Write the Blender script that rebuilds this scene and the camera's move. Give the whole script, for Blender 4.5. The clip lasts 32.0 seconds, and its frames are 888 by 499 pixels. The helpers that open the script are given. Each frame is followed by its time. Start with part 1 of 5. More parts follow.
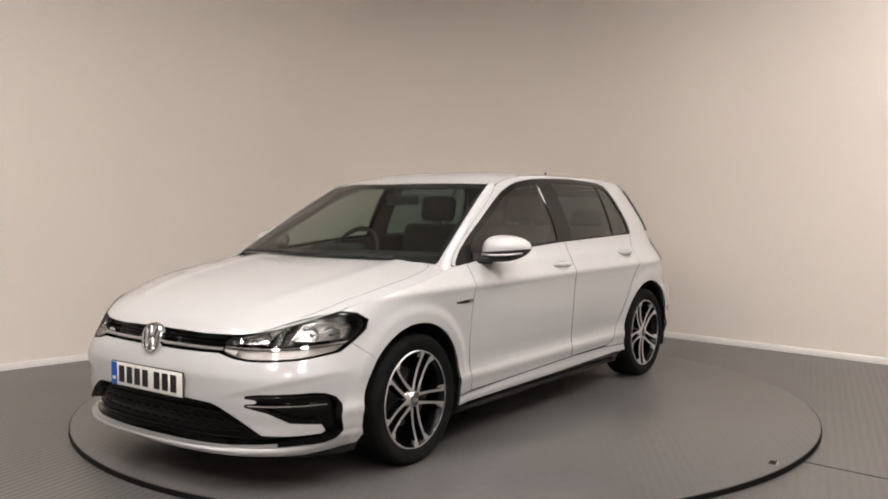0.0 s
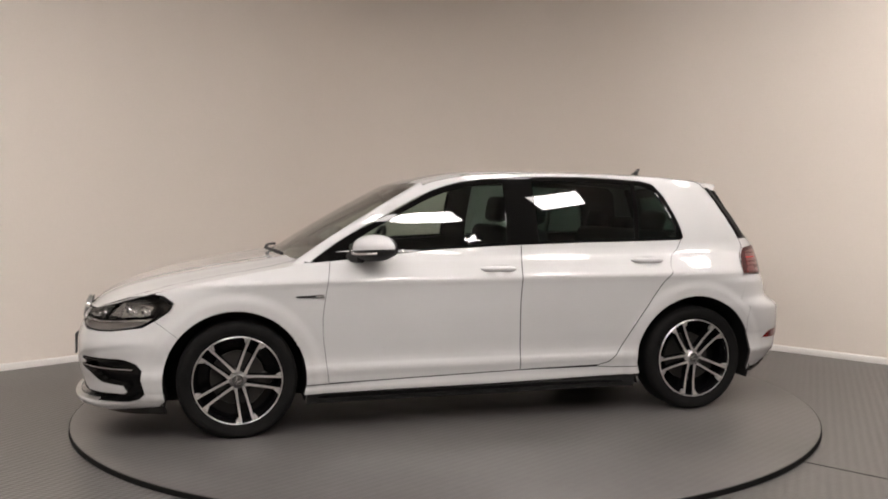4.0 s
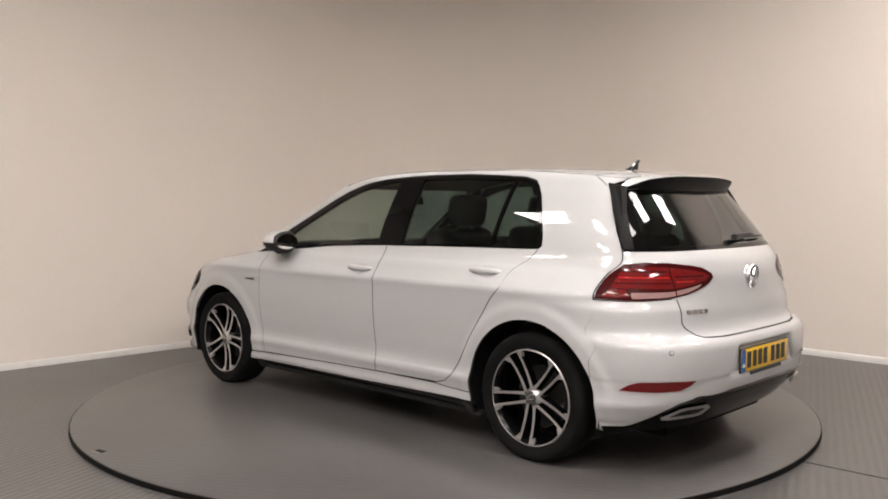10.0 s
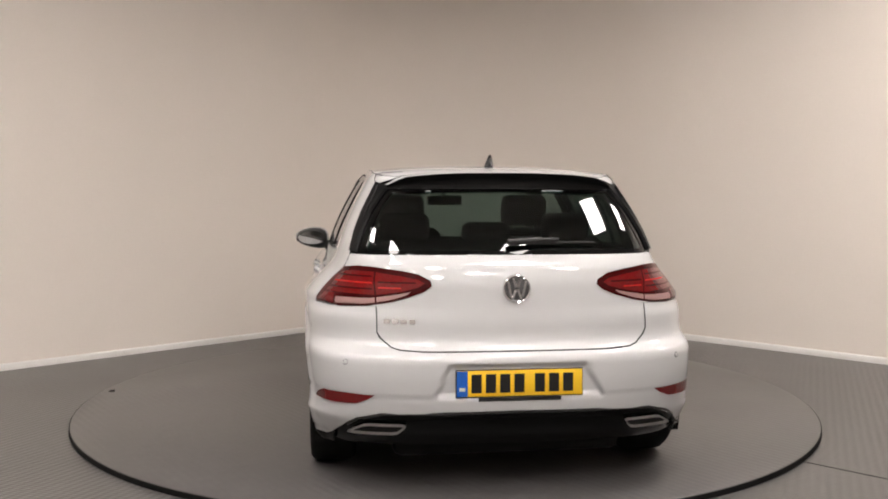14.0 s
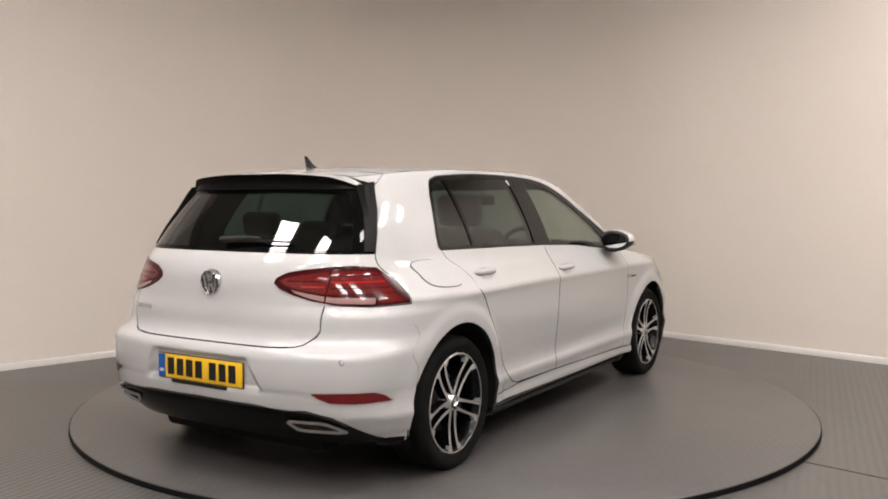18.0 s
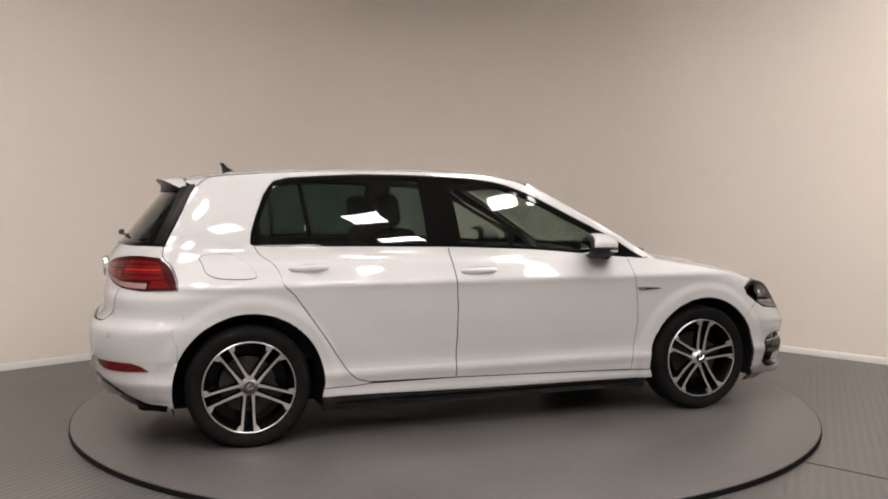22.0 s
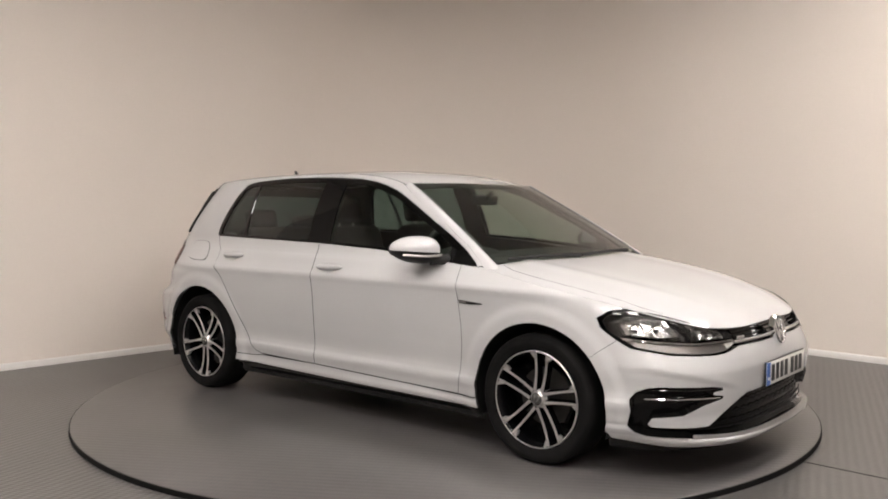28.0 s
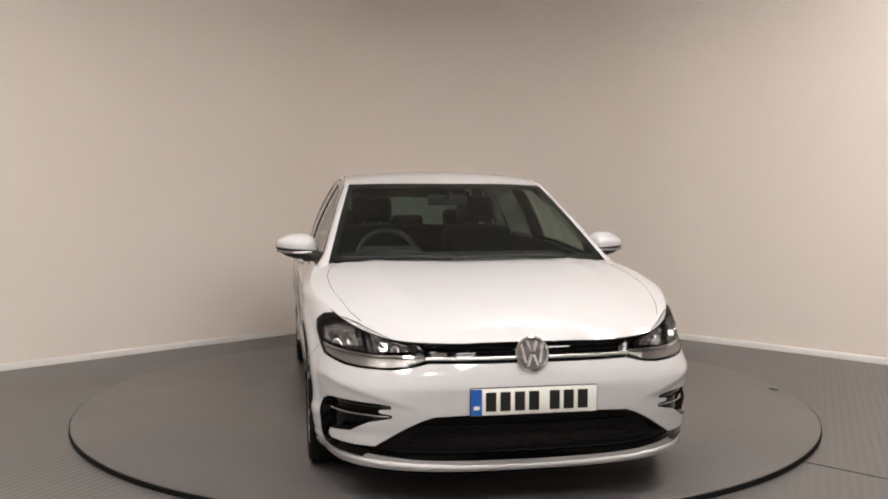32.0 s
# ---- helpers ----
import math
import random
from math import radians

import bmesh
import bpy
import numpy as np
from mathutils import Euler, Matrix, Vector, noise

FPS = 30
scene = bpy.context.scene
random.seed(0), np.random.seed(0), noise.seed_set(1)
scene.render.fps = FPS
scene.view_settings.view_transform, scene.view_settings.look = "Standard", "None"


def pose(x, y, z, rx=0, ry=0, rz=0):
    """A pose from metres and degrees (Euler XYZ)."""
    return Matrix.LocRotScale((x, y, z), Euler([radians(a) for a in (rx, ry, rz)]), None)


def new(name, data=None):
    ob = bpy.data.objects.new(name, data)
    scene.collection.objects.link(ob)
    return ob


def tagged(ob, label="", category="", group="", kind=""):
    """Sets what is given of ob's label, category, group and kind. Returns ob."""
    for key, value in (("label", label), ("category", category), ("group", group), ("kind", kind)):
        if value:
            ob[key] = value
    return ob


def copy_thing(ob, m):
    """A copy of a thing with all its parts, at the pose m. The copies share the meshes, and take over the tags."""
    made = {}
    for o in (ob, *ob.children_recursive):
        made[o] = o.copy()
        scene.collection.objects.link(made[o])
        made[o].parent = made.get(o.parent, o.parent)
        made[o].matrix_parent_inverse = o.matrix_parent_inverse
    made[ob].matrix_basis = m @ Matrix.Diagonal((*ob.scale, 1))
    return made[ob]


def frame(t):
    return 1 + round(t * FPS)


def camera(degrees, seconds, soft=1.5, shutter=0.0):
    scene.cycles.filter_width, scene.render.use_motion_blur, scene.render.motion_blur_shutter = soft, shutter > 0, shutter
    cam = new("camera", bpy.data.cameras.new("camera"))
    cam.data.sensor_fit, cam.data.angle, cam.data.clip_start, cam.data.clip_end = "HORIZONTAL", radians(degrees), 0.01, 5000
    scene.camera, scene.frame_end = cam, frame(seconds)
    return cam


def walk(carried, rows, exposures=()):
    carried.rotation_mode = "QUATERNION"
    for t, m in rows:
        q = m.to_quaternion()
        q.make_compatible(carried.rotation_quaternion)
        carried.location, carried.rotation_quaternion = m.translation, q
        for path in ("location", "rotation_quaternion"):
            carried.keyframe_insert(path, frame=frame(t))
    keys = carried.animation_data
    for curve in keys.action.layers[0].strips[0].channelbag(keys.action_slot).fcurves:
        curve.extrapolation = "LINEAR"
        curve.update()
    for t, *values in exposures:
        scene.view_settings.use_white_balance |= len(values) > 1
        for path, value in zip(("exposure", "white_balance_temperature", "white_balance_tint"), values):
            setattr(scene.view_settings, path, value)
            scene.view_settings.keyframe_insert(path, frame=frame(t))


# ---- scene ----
import functools

cam = camera(54.0, 32.0, soft=1.9)
EYE = pose(0.0, -5.55, 1.2515, 86.9, -0.06, 0.088)
walk(cam, [(0.0, EYE), (32.0, EYE)],
     exposures=[(0.0, 0.02), (3.0, -0.05), (6.0, -0.12), (8.0, -0.10), (10.0, 0.03), (12.0, 0.04), (14.0, 0.0), (17.0, 0.0), (20.0, -0.02), (23.0, -0.12), (25.0, -0.12), (29.0, 0.06), (31.0, 0.03), (32.0, -0.04)])

# ---------------------------------------------------------------- light and exposure
scene.view_settings.exposure = 0.0
world = bpy.data.worlds.new("world")
scene.world = world
world.use_nodes = True
world.node_tree.nodes["Background"].inputs[0].default_value = (0.9, 0.85, 0.8, 1)
world.node_tree.nodes["Background"].inputs[1].default_value = 0.02

DISC_TOP = 0.03
CEILING = 3.75

# ---------------------------------------------------------------- materials
def material(name, colour, rough=0.5, metal=0.0, coat=0.0, **more):
    m = bpy.data.materials.new(name)
    m.use_nodes = True
    b = m.node_tree.nodes["Principled BSDF"]
    b.inputs["Base Color"].default_value = (*colour, 1)
    b.inputs["Roughness"].default_value = rough
    b.inputs["Metallic"].default_value = metal
    b.inputs["Coat Weight"].default_value = coat
    b.inputs["Coat Roughness"].default_value = 0.03
    for key, value in more.items():
        b.inputs[key.replace("_", " ")].default_value = value
    return m


def varied(m, low, high, scale, detail=4.0, bump=0.0, fine=0.0, rough=None):
    """Two scales of noise between two colours, with a fine relief."""
    t = m.node_tree
    n, l = t.nodes, t.links
    b = n["Principled BSDF"]
    co = n.new("ShaderNodeTexCoord")
    big = n.new("ShaderNodeTexNoise")
    big.inputs["Scale"].default_value = scale
    big.inputs["Detail"].default_value = detail
    small = n.new("ShaderNodeTexNoise")
    small.inputs["Scale"].default_value = fine or scale * 22
    small.inputs["Detail"].default_value = 3.0
    mix = n.new("ShaderNodeMath")
    mix.operation = "MULTIPLY_ADD"
    mix.inputs[1].default_value = 0.35
    ramp = n.new("ShaderNodeValToRGB")
    ramp.color_ramp.elements[0].position, ramp.color_ramp.elements[1].position = 0.45, 0.95
    ramp.color_ramp.elements[0].color, ramp.color_ramp.elements[1].color = (*low, 1), (*high, 1)
    for k in (big, small):
        l.new(co.outputs["Object"], k.inputs["Vector"])
    l.new(small.outputs["Fac"], mix.inputs[0])
    l.new(big.outputs["Fac"], mix.inputs[2])
    l.new(mix.outputs[0], ramp.inputs["Fac"])
    l.new(ramp.outputs["Color"], b.inputs["Base Color"])
    if rough:
        span = n.new("ShaderNodeMapRange")
        span.inputs["From Min"].default_value, span.inputs["From Max"].default_value = 0.35, 0.7
        span.inputs["To Min"].default_value, span.inputs["To Max"].default_value = rough
        l.new(big.outputs["Fac"], span.inputs["Value"])
        l.new(span.outputs["Result"], b.inputs["Roughness"])
    if bump:
        bp = n.new("ShaderNodeBump")
        bp.inputs["Strength"].default_value = bump
        bp.inputs["Distance"].default_value = 0.002
        l.new(small.outputs["Fac"], bp.inputs["Height"])
        l.new(bp.outputs["Normal"], b.inputs["Normal"])
    return m


def glass(name, tint, gloss=1.0):
    """Thin tinted glass: it lets its tint through and mirrors more at a slant."""
    m = bpy.data.materials.new(name)
    m.use_nodes = True
    n, l = m.node_tree.nodes, m.node_tree.links
    n.remove(n["Principled BSDF"])
    clear, mirror = n.new("ShaderNodeBsdfTransparent"), n.new("ShaderNodeBsdfGlossy")
    clear.inputs["Color"].default_value = (*tint, 1)
    mirror.inputs["Roughness"].default_value = 0.01
    mirror.inputs["Color"].default_value = (gloss, gloss, gloss, 1)
    slant, mix = n.new("ShaderNodeLayerWeight"), n.new("ShaderNodeMixShader")
    slant.inputs["Blend"].default_value = 0.5
    steep, level = n.new("ShaderNodeMath"), n.new("ShaderNodeMath")
    steep.operation, level.operation = "POWER", "MULTIPLY_ADD"
    steep.inputs[1].default_value, level.inputs[1].default_value, level.inputs[2].default_value = 4.8, 0.90, 0.05
    l.new(slant.outputs["Facing"], steep.inputs[0])
    l.new(steep.outputs[0], level.inputs[0])
    l.new(level.outputs[0], mix.inputs[0])
    l.new(clear.outputs[0], mix.inputs[1])
    l.new(mirror.outputs[0], mix.inputs[2])
    l.new(mix.outputs[0], n["Material Output"].inputs[0])
    return m


def glow(name, colour, strength):
    m = bpy.data.materials.new(name)
    m.use_nodes = True
    b = m.node_tree.nodes["Principled BSDF"]
    b.inputs["Base Color"].default_value = (0.8, 0.8, 0.8, 1)
    b.inputs["Emission Color"].default_value = (*colour, 1)
    b.inputs["Emission Strength"].default_value = strength
    return m


PAINT = varied(material("pearl_white_paint", (0.50, 0.50, 0.50), 0.45, 0.0, 1.0, Specular_IOR_Level=0.25), (0.478, 0.480, 0.482), (0.520, 0.522, 0.524), 1.3, fine=900)
JOINT = material("dark_panel_joint", (0.01, 0.01, 0.01), 0.8)
DIFFUSER = material("satin_black", (0.0015, 0.0015, 0.0015), 0.08, Specular_IOR_Level=0.12)
BLACK_GLOSS = material("gloss_black", (0.006, 0.006, 0.006), 0.08, 0.0, 0.6)
BLACK_PLASTIC = varied(material("black_plastic", (0.02, 0.02, 0.02), 0.55, Specular_IOR_Level=0.3), (0.012, 0.012, 0.012), (0.028, 0.028, 0.028), 8, bump=0.2)
CHASSIS = material("underbody_black", (0.010, 0.010, 0.010), 0.9, Specular_IOR_Level=0.1)
RUBBER = varied(material("tyre_rubber", (0.010, 0.010, 0.010), 0.75, Specular_IOR_Level=0.07), (0.0065, 0.0065, 0.0067), (0.0125, 0.0122, 0.012), 9, bump=0.3)
ALLOY = material("machined_alloy", (0.70, 0.69, 0.68), 0.30, 0.85)
LAMP_CLEAR = material("pale_lamp_resin", (0.42, 0.40, 0.38), 0.32, 0.75)
LIP = material("pale_silver_paint", (0.60, 0.60, 0.60), 0.35, 0.0, 1.0)
ALLOY_DARK = material("gloss_black_alloy", (0.003, 0.003, 0.0035), 0.22, 0.0, 0.0, Specular_IOR_Level=0.2)
CHROME = material("chrome", (0.85, 0.85, 0.85), 0.06, 1.0)
STEEL_DARK = material("dark_brake_steel", (0.05, 0.048, 0.046), 0.5, 0.6)
GLASS_BORDER = material("black_glass_border", (0.003, 0.003, 0.003), 0.02, Specular_IOR_Level=0.22)
SPOILER_BLACK = material("satin_black_plastic", (0.004, 0.004, 0.004), 0.4, Specular_IOR_Level=0.12)
LAMP_HOUSING = material("dark_chrome_housing", (0.07, 0.068, 0.066), 0.25, 1.0)
REFLECTOR = material("lamp_reflector", (0.80, 0.79, 0.78), 0.20, 1.0)
LAMP_BEZEL = material("satin_chrome_bezel", (0.20, 0.195, 0.19), 0.25, 0.85)
STEEL = material("brake_steel", (0.30, 0.29, 0.28), 0.35, 1.0)
GLASS = glass("clear_tinted_glass", (0.55, 0.62, 0.57))
GLASS_DARK = glass("privacy_glass", (0.18, 0.25, 0.23))
LENS = glass("clear_lens", (0.88, 0.88, 0.88), 0.12)
RED = material("red_lamp_plastic", (0.125, 0.004, 0.005), 0.12, 0.0, 0.3)
RED_DARK = material("dark_red_lamp_plastic", (0.040, 0.002, 0.0025), 0.2, 0.0, 0.0, Specular_IOR_Level=0.2)
RED_LIT = material("bright_red_lamp_plastic", (0.38, 0.012, 0.011), 0.10, 0.0, 0.2)
LAMP_PALE = material("pale_lamp_plastic", (0.32, 0.19, 0.18), 0.12, 0.0, 0.5)
LAMP_GREY = material("lamp_housing_grey", (0.22, 0.22, 0.225), 0.22, 0.7)
CLOTH = varied(material("dark_seat_cloth", (0.02, 0.02, 0.022), 0.9), (0.012, 0.012, 0.014), (0.035, 0.035, 0.037), 20, bump=0.3)
TRIM = varied(material("dark_cabin_trim", (0.022, 0.022, 0.022), 0.6), (0.015, 0.015, 0.015), (0.03, 0.03, 0.03), 12, bump=0.2)
HEADLINING = material("dark_grey_headlining", (0.10, 0.10, 0.10), 0.9)
PLATE_YELLOW = material("yellow_plate", (0.85, 0.52, 0.02), 0.35, 0.0, 0.4)
PLATE_WHITE = material("white_plate", (0.80, 0.80, 0.76), 0.35, 0.0, 0.4)
PLATE_BLUE = material("blue_plate_band", (0.01, 0.10, 0.42), 0.35)
PLATE_BLACK = material("plate_black", (0.008, 0.008, 0.008), 0.4)
WALL = varied(material("painted_wall", (0.76, 0.695, 0.625), 0.75), (0.778, 0.712, 0.648), (0.828, 0.758, 0.690), 0.5, bump=0.15, fine=60)
# Unseen walls added behind the camera, toned pale to brighten the car's lower body.
WALL_UNSEEN = varied(material("unseen_grey_wall", (0.46, 0.43, 0.40), 0.8), (0.44, 0.41, 0.38), (0.50, 0.468, 0.435), 0.6, bump=0.1)
SKIRTING = varied(material("white_skirting", (0.78, 0.76, 0.73), 0.45), (0.72, 0.70, 0.67), (0.80, 0.78, 0.75), 2.0)
CEILING_PAINT = varied(material("plain_ceiling", (0.64, 0.63, 0.61), 0.9), (0.60, 0.59, 0.57), (0.68, 0.67, 0.65), 0.7)


def tread(m, turn, period, height):
    """A ribbed tread pressed into the sheet, with weak cross ribs, and dark rubbing marks."""
    t = m.node_tree
    n, l = t.nodes, t.links
    b = n["Principled BSDF"]
    co = n.new("ShaderNodeTexCoord")
    total = None
    for angle, size, share in ((turn, period, 1.0), (turn + 90, period * 0.5, 0.35)):
        at = n.new("ShaderNodeMapping")
        at.inputs["Rotation"].default_value = (0, 0, radians(angle))
        w = n.new("ShaderNodeTexWave")
        w.inputs["Scale"].default_value = 0.314 / size
        w.inputs["Distortion"].default_value = 0.4
        l.new(co.outputs["Object"], at.inputs["Vector"])
        l.new(at.outputs[0], w.inputs["Vector"])
        add = n.new("ShaderNodeMath")
        add.operation = "MULTIPLY_ADD"
        add.inputs[1].default_value, add.inputs[2].default_value = share, 0.0
        l.new(w.outputs["Fac"], add.inputs[0])
        if total:
            l.new(total.outputs[0], add.inputs[2])
        total = add
    bp = n.new("ShaderNodeBump")
    bp.inputs["Strength"].default_value = 1.0
    bp.inputs["Distance"].default_value = height
    l.new(total.outputs[0], bp.inputs["Height"])
    l.new(b.inputs["Normal"].links[0].from_socket, bp.inputs["Normal"])
    l.new(bp.outputs["Normal"], b.inputs["Normal"])
    scuff, thin, mix = n.new("ShaderNodeTexNoise"), n.new("ShaderNodeMapRange"), n.new("ShaderNodeMixRGB")
    scuff.inputs["Scale"].default_value, scuff.inputs["Detail"].default_value, scuff.inputs["Distortion"].default_value = 1.6, 7.0, 0.6
    thin.inputs["From Min"].default_value, thin.inputs["From Max"].default_value = 0.48, 0.92
    thin.inputs["To Max"].default_value = 0.22
    l.new(co.outputs["Object"], scuff.inputs["Vector"])
    l.new(scuff.outputs["Fac"], thin.inputs["Value"])
    l.new(thin.outputs[0], mix.inputs[0])
    l.new(b.inputs["Base Color"].links[0].from_socket, mix.inputs[1])
    mix.inputs[2].default_value = (0.060, 0.057, 0.055, 1)
    l.new(mix.outputs[0], b.inputs["Base Color"])
    return m


def sheet(name, gloss=(0.31, 0.37)):
    return varied(material(name, (0.085, 0.083, 0.082), 0.42), (0.072, 0.0685, 0.0665), (0.103, 0.098, 0.095), 0.9, bump=0.2, rough=gloss)


FLOOR = tread(sheet("grey_sheet_floor"), 23, 0.043, 0.0011)
DISC = tread(sheet("grey_turntable_sheet", (0.30, 0.36)), 60, 0.043, 0.0004)
RIM_RUBBER = material("black_rubber_edge", (0.006, 0.006, 0.006), 0.7, Specular_IOR_Level=0.15)
PANEL_LIGHT = glow("led_panel", (1.0, 0.925, 0.885), 43.5)
PANEL_FRAME = material("panel_frame_white", (0.8, 0.8, 0.8), 0.4)

# ---------------------------------------------------------------- the shape of the car's skin
def spline(*pairs):
    """A smooth curve through (x, y) pairs in rising x, held flat outside."""
    xs, ys = [p[0] for p in pairs], [p[1] for p in pairs]
    n = len(xs)
    slope = [(ys[i + 1] - ys[i]) / (xs[i + 1] - xs[i]) for i in range(n - 1)]
    tan = [slope[0]]
    for i in range(1, n - 1):
        a, b = slope[i - 1], slope[i]
        if a * b <= 0:
            tan.append(0.0)
        else:
            tan.append(2 * a * b / (a + b))
    tan.append(slope[-1])

    def at(x):
        if x <= xs[0]:
            return ys[0]
        if x >= xs[-1]:
            return ys[-1]
        i = 0
        while xs[i + 1] < x:
            i += 1
        h = xs[i + 1] - xs[i]
        t = (x - xs[i]) / h
        t2, t3 = t * t, t * t * t
        return ((2 * t3 - 3 * t2 + 1) * ys[i] + (t3 - 2 * t2 + t) * h * tan[i]
                + (-2 * t3 + 3 * t2) * ys[i + 1] + (t3 - t2) * h * tan[i + 1])
    return at


XF, XR = 1.0, -1.15          # where the front and the rear corners begin
side_half = spline((0.12, 0.78), (0.17, 0.815), (0.20, 0.838), (0.235, 0.848), (0.255, 0.846), (0.262, 0.850), (0.30, 0.855), (0.332, 0.8615), (0.342, 0.8615), (0.368, 0.854), (0.40, 0.851),
                   (0.50, 0.860), (0.62, 0.870), (0.72, 0.875), (0.775, 0.880), (0.797, 0.884), (0.806, 0.883), (0.825, 0.872), (0.86, 0.850), (0.905, 0.822), (0.925, 0.806),
                   (0.96, 0.788), (1.01, 0.772), (1.10, 0.739), (1.20, 0.692), (1.30, 0.636), (1.36, 0.596), (1.40, 0.550), (1.43, 0.48))
along_low = spline((-1.6, 0.998), (-1.2, 0.996), (-0.6, 0.985), (0.2, 0.985), (0.8, 0.985), (1.2, 0.998), (1.6, 1.0))
along_high = spline((-1.6, 0.93), (-1.2, 0.955), (-0.6, 0.995), (0.0, 0.997), (0.3, 0.972), (0.6, 0.957), (0.9, 0.965), (1.2, 0.97))
front_x = spline((0.12, 2.06), (0.165, 2.12), (0.20, 2.165), (0.23, 2.165), (0.30, 2.155), (0.40, 2.165), (0.48, 2.165), (0.53, 2.155), (0.60, 2.125),
                 (0.66, 2.095), (0.70, 2.06), (0.75, 1.98), (0.85, 1.75))
rear_x = spline((0.15, -1.88), (0.22, -1.97), (0.30, -2.04), (0.37, -2.075), (0.44, -2.085), (0.52, -2.09), (0.575, -2.088), (0.605, -2.076), (0.63, -2.035), (0.66, -2.018), (0.69, -2.013),
                (0.72, -2.012), (0.80, -2.002), (0.86, -1.997), (0.885, -1.994), (0.95, -1.972), (1.01, -1.925), (1.10, -1.855), (1.20, -1.773), (1.30, -1.686), (1.40, -1.592))
front_square = spline((0.15, 4.5), (0.30, 5.6), (0.45, 5.6), (0.58, 4.4), (0.66, 3.8), (0.75, 3.6), (0.85, 3.2))
rear_square = spline((0.2, 5.0), (0.40, 6.0), (0.58, 5.6), (0.66, 4.2), (0.74, 3.9), (0.80, 3.1), (0.90, 3.6), (0.96, 4.7), (1.1, 5.4), (1.4, 5.6))


def half_width(x, z):
    k = min(1.0, max(0.0, (z - 0.80) / 0.2))
    k = k * k * (3 - 2 * k)
    return side_half(z) * (along_low(x) * (1 - k) + along_high(x) * k)


@functools.lru_cache(maxsize=None)
def corner_table(front):
    """Arc length against the corner's angle, at mid height."""
    rows, last, s = [], None, 0.0
    for i in range(241):
        t = i / 240
        a = math.pi / 2 * t * t * (3 - 2 * t)
        p = corner_point(front, a, 0.6)
        if last:
            s += math.hypot(p[0] - last[0], p[1] - last[1])
        rows.append((s, a))
        last = p
    return rows


def corner_point(front, a, z):
    c, s = max(0.0, math.cos(a)), max(0.0, math.sin(a))
    if front:
        x = XF + (front_x(z) - XF) * c ** (2 / front_square(z))
        return x, half_width(min(x, 1.6), z) * s ** (2 / 3)
    x = XR + (rear_x(z) - XR) * c ** (2 / rear_square(z))
    return x, half_width(max(x, -1.6), z) * s ** (2 / 3)


U_FRONT = corner_table(True)[-1][0]
U_SIDE = U_FRONT + XF - XR
U_END = U_SIDE + corner_table(False)[-1][0]


def angle_at(front, s):
    rows = corner_table(front)
    lo, hi = 0, len(rows) - 1
    while hi - lo > 1:
        mid = (lo + hi) // 2
        if rows[mid][0] > s:
            hi = mid
        else:
            lo = mid
    (s0, a0), (s1, a1) = rows[lo], rows[hi]
    return a0 + (a1 - a0) * min(1.0, max(0.0, (s - s0) / (s1 - s0)))


def flare(x, z):
    """The wheel arches stand a little proud of the side."""
    out = 0.0
    for hub, r in ((1.325, 0.362), (-1.312, 0.372)):
        d = math.hypot(x - hub, z - 0.302) - r
        if d < 0.10:
            k = min(1.0, (0.10 - d) / 0.06)
            out = max(out, 0.011 * k * k * (3 - 2 * k))
    return out


def skin(u, z, out=0.0):
    """The car's left skin: u runs in metres from the nose's middle round the side to the tail's middle."""
    if u < U_FRONT:
        x, y = corner_point(True, angle_at(True, u), z)
    elif u <= U_SIDE:
        x = XF - (u - U_FRONT)
        y = half_width(x, z)
    else:
        x, y = corner_point(False, angle_at(False, U_END - u), z)
    y += flare(x, z) if y > 0.3 else 0.0
    if out:
        nx, ny, nz = skin_normal(u, z)
        return x + nx * out, y + ny * out, z + nz * out
    return x, y, z


def skin_normal(u, z, e=0.004):
    a, b = skin(u - e if u > e else 0.0, z), skin(min(U_END, u + e), z)
    c, d = skin(u, z - e), skin(u, z + e)
    p = [b[i] - a[i] for i in range(3)]
    q = [d[i] - c[i] for i in range(3)]
    n = (p[1] * q[2] - p[2] * q[1], p[2] * q[0] - p[0] * q[2], p[0] * q[1] - p[1] * q[0])
    k = math.sqrt(sum(i * i for i in n)) or 1.0
    return tuple(i / k for i in n)


def u_of_x(x, z):
    """u on the side and its corners at station x."""
    if XR <= x <= XF:
        return U_FRONT + XF - x
    lo, hi = (0.0, U_FRONT) if x > XF else (U_SIDE, U_END)
    for _ in range(40):
        mid = (lo + hi) / 2
        if skin(mid, z)[0] > x:
            lo = mid
        else:
            hi = mid
    return (lo + hi) / 2


def u_of_y(y, z, front):
    """u on the front or the rear face at the half width y."""
    lo, hi = (0.0, U_FRONT) if front else (U_SIDE, U_END)
    for _ in range(40):
        mid = (lo + hi) / 2
        if (skin(mid, z)[1] < y) == front:
            lo = mid
        else:
            hi = mid
    return (lo + hi) / 2


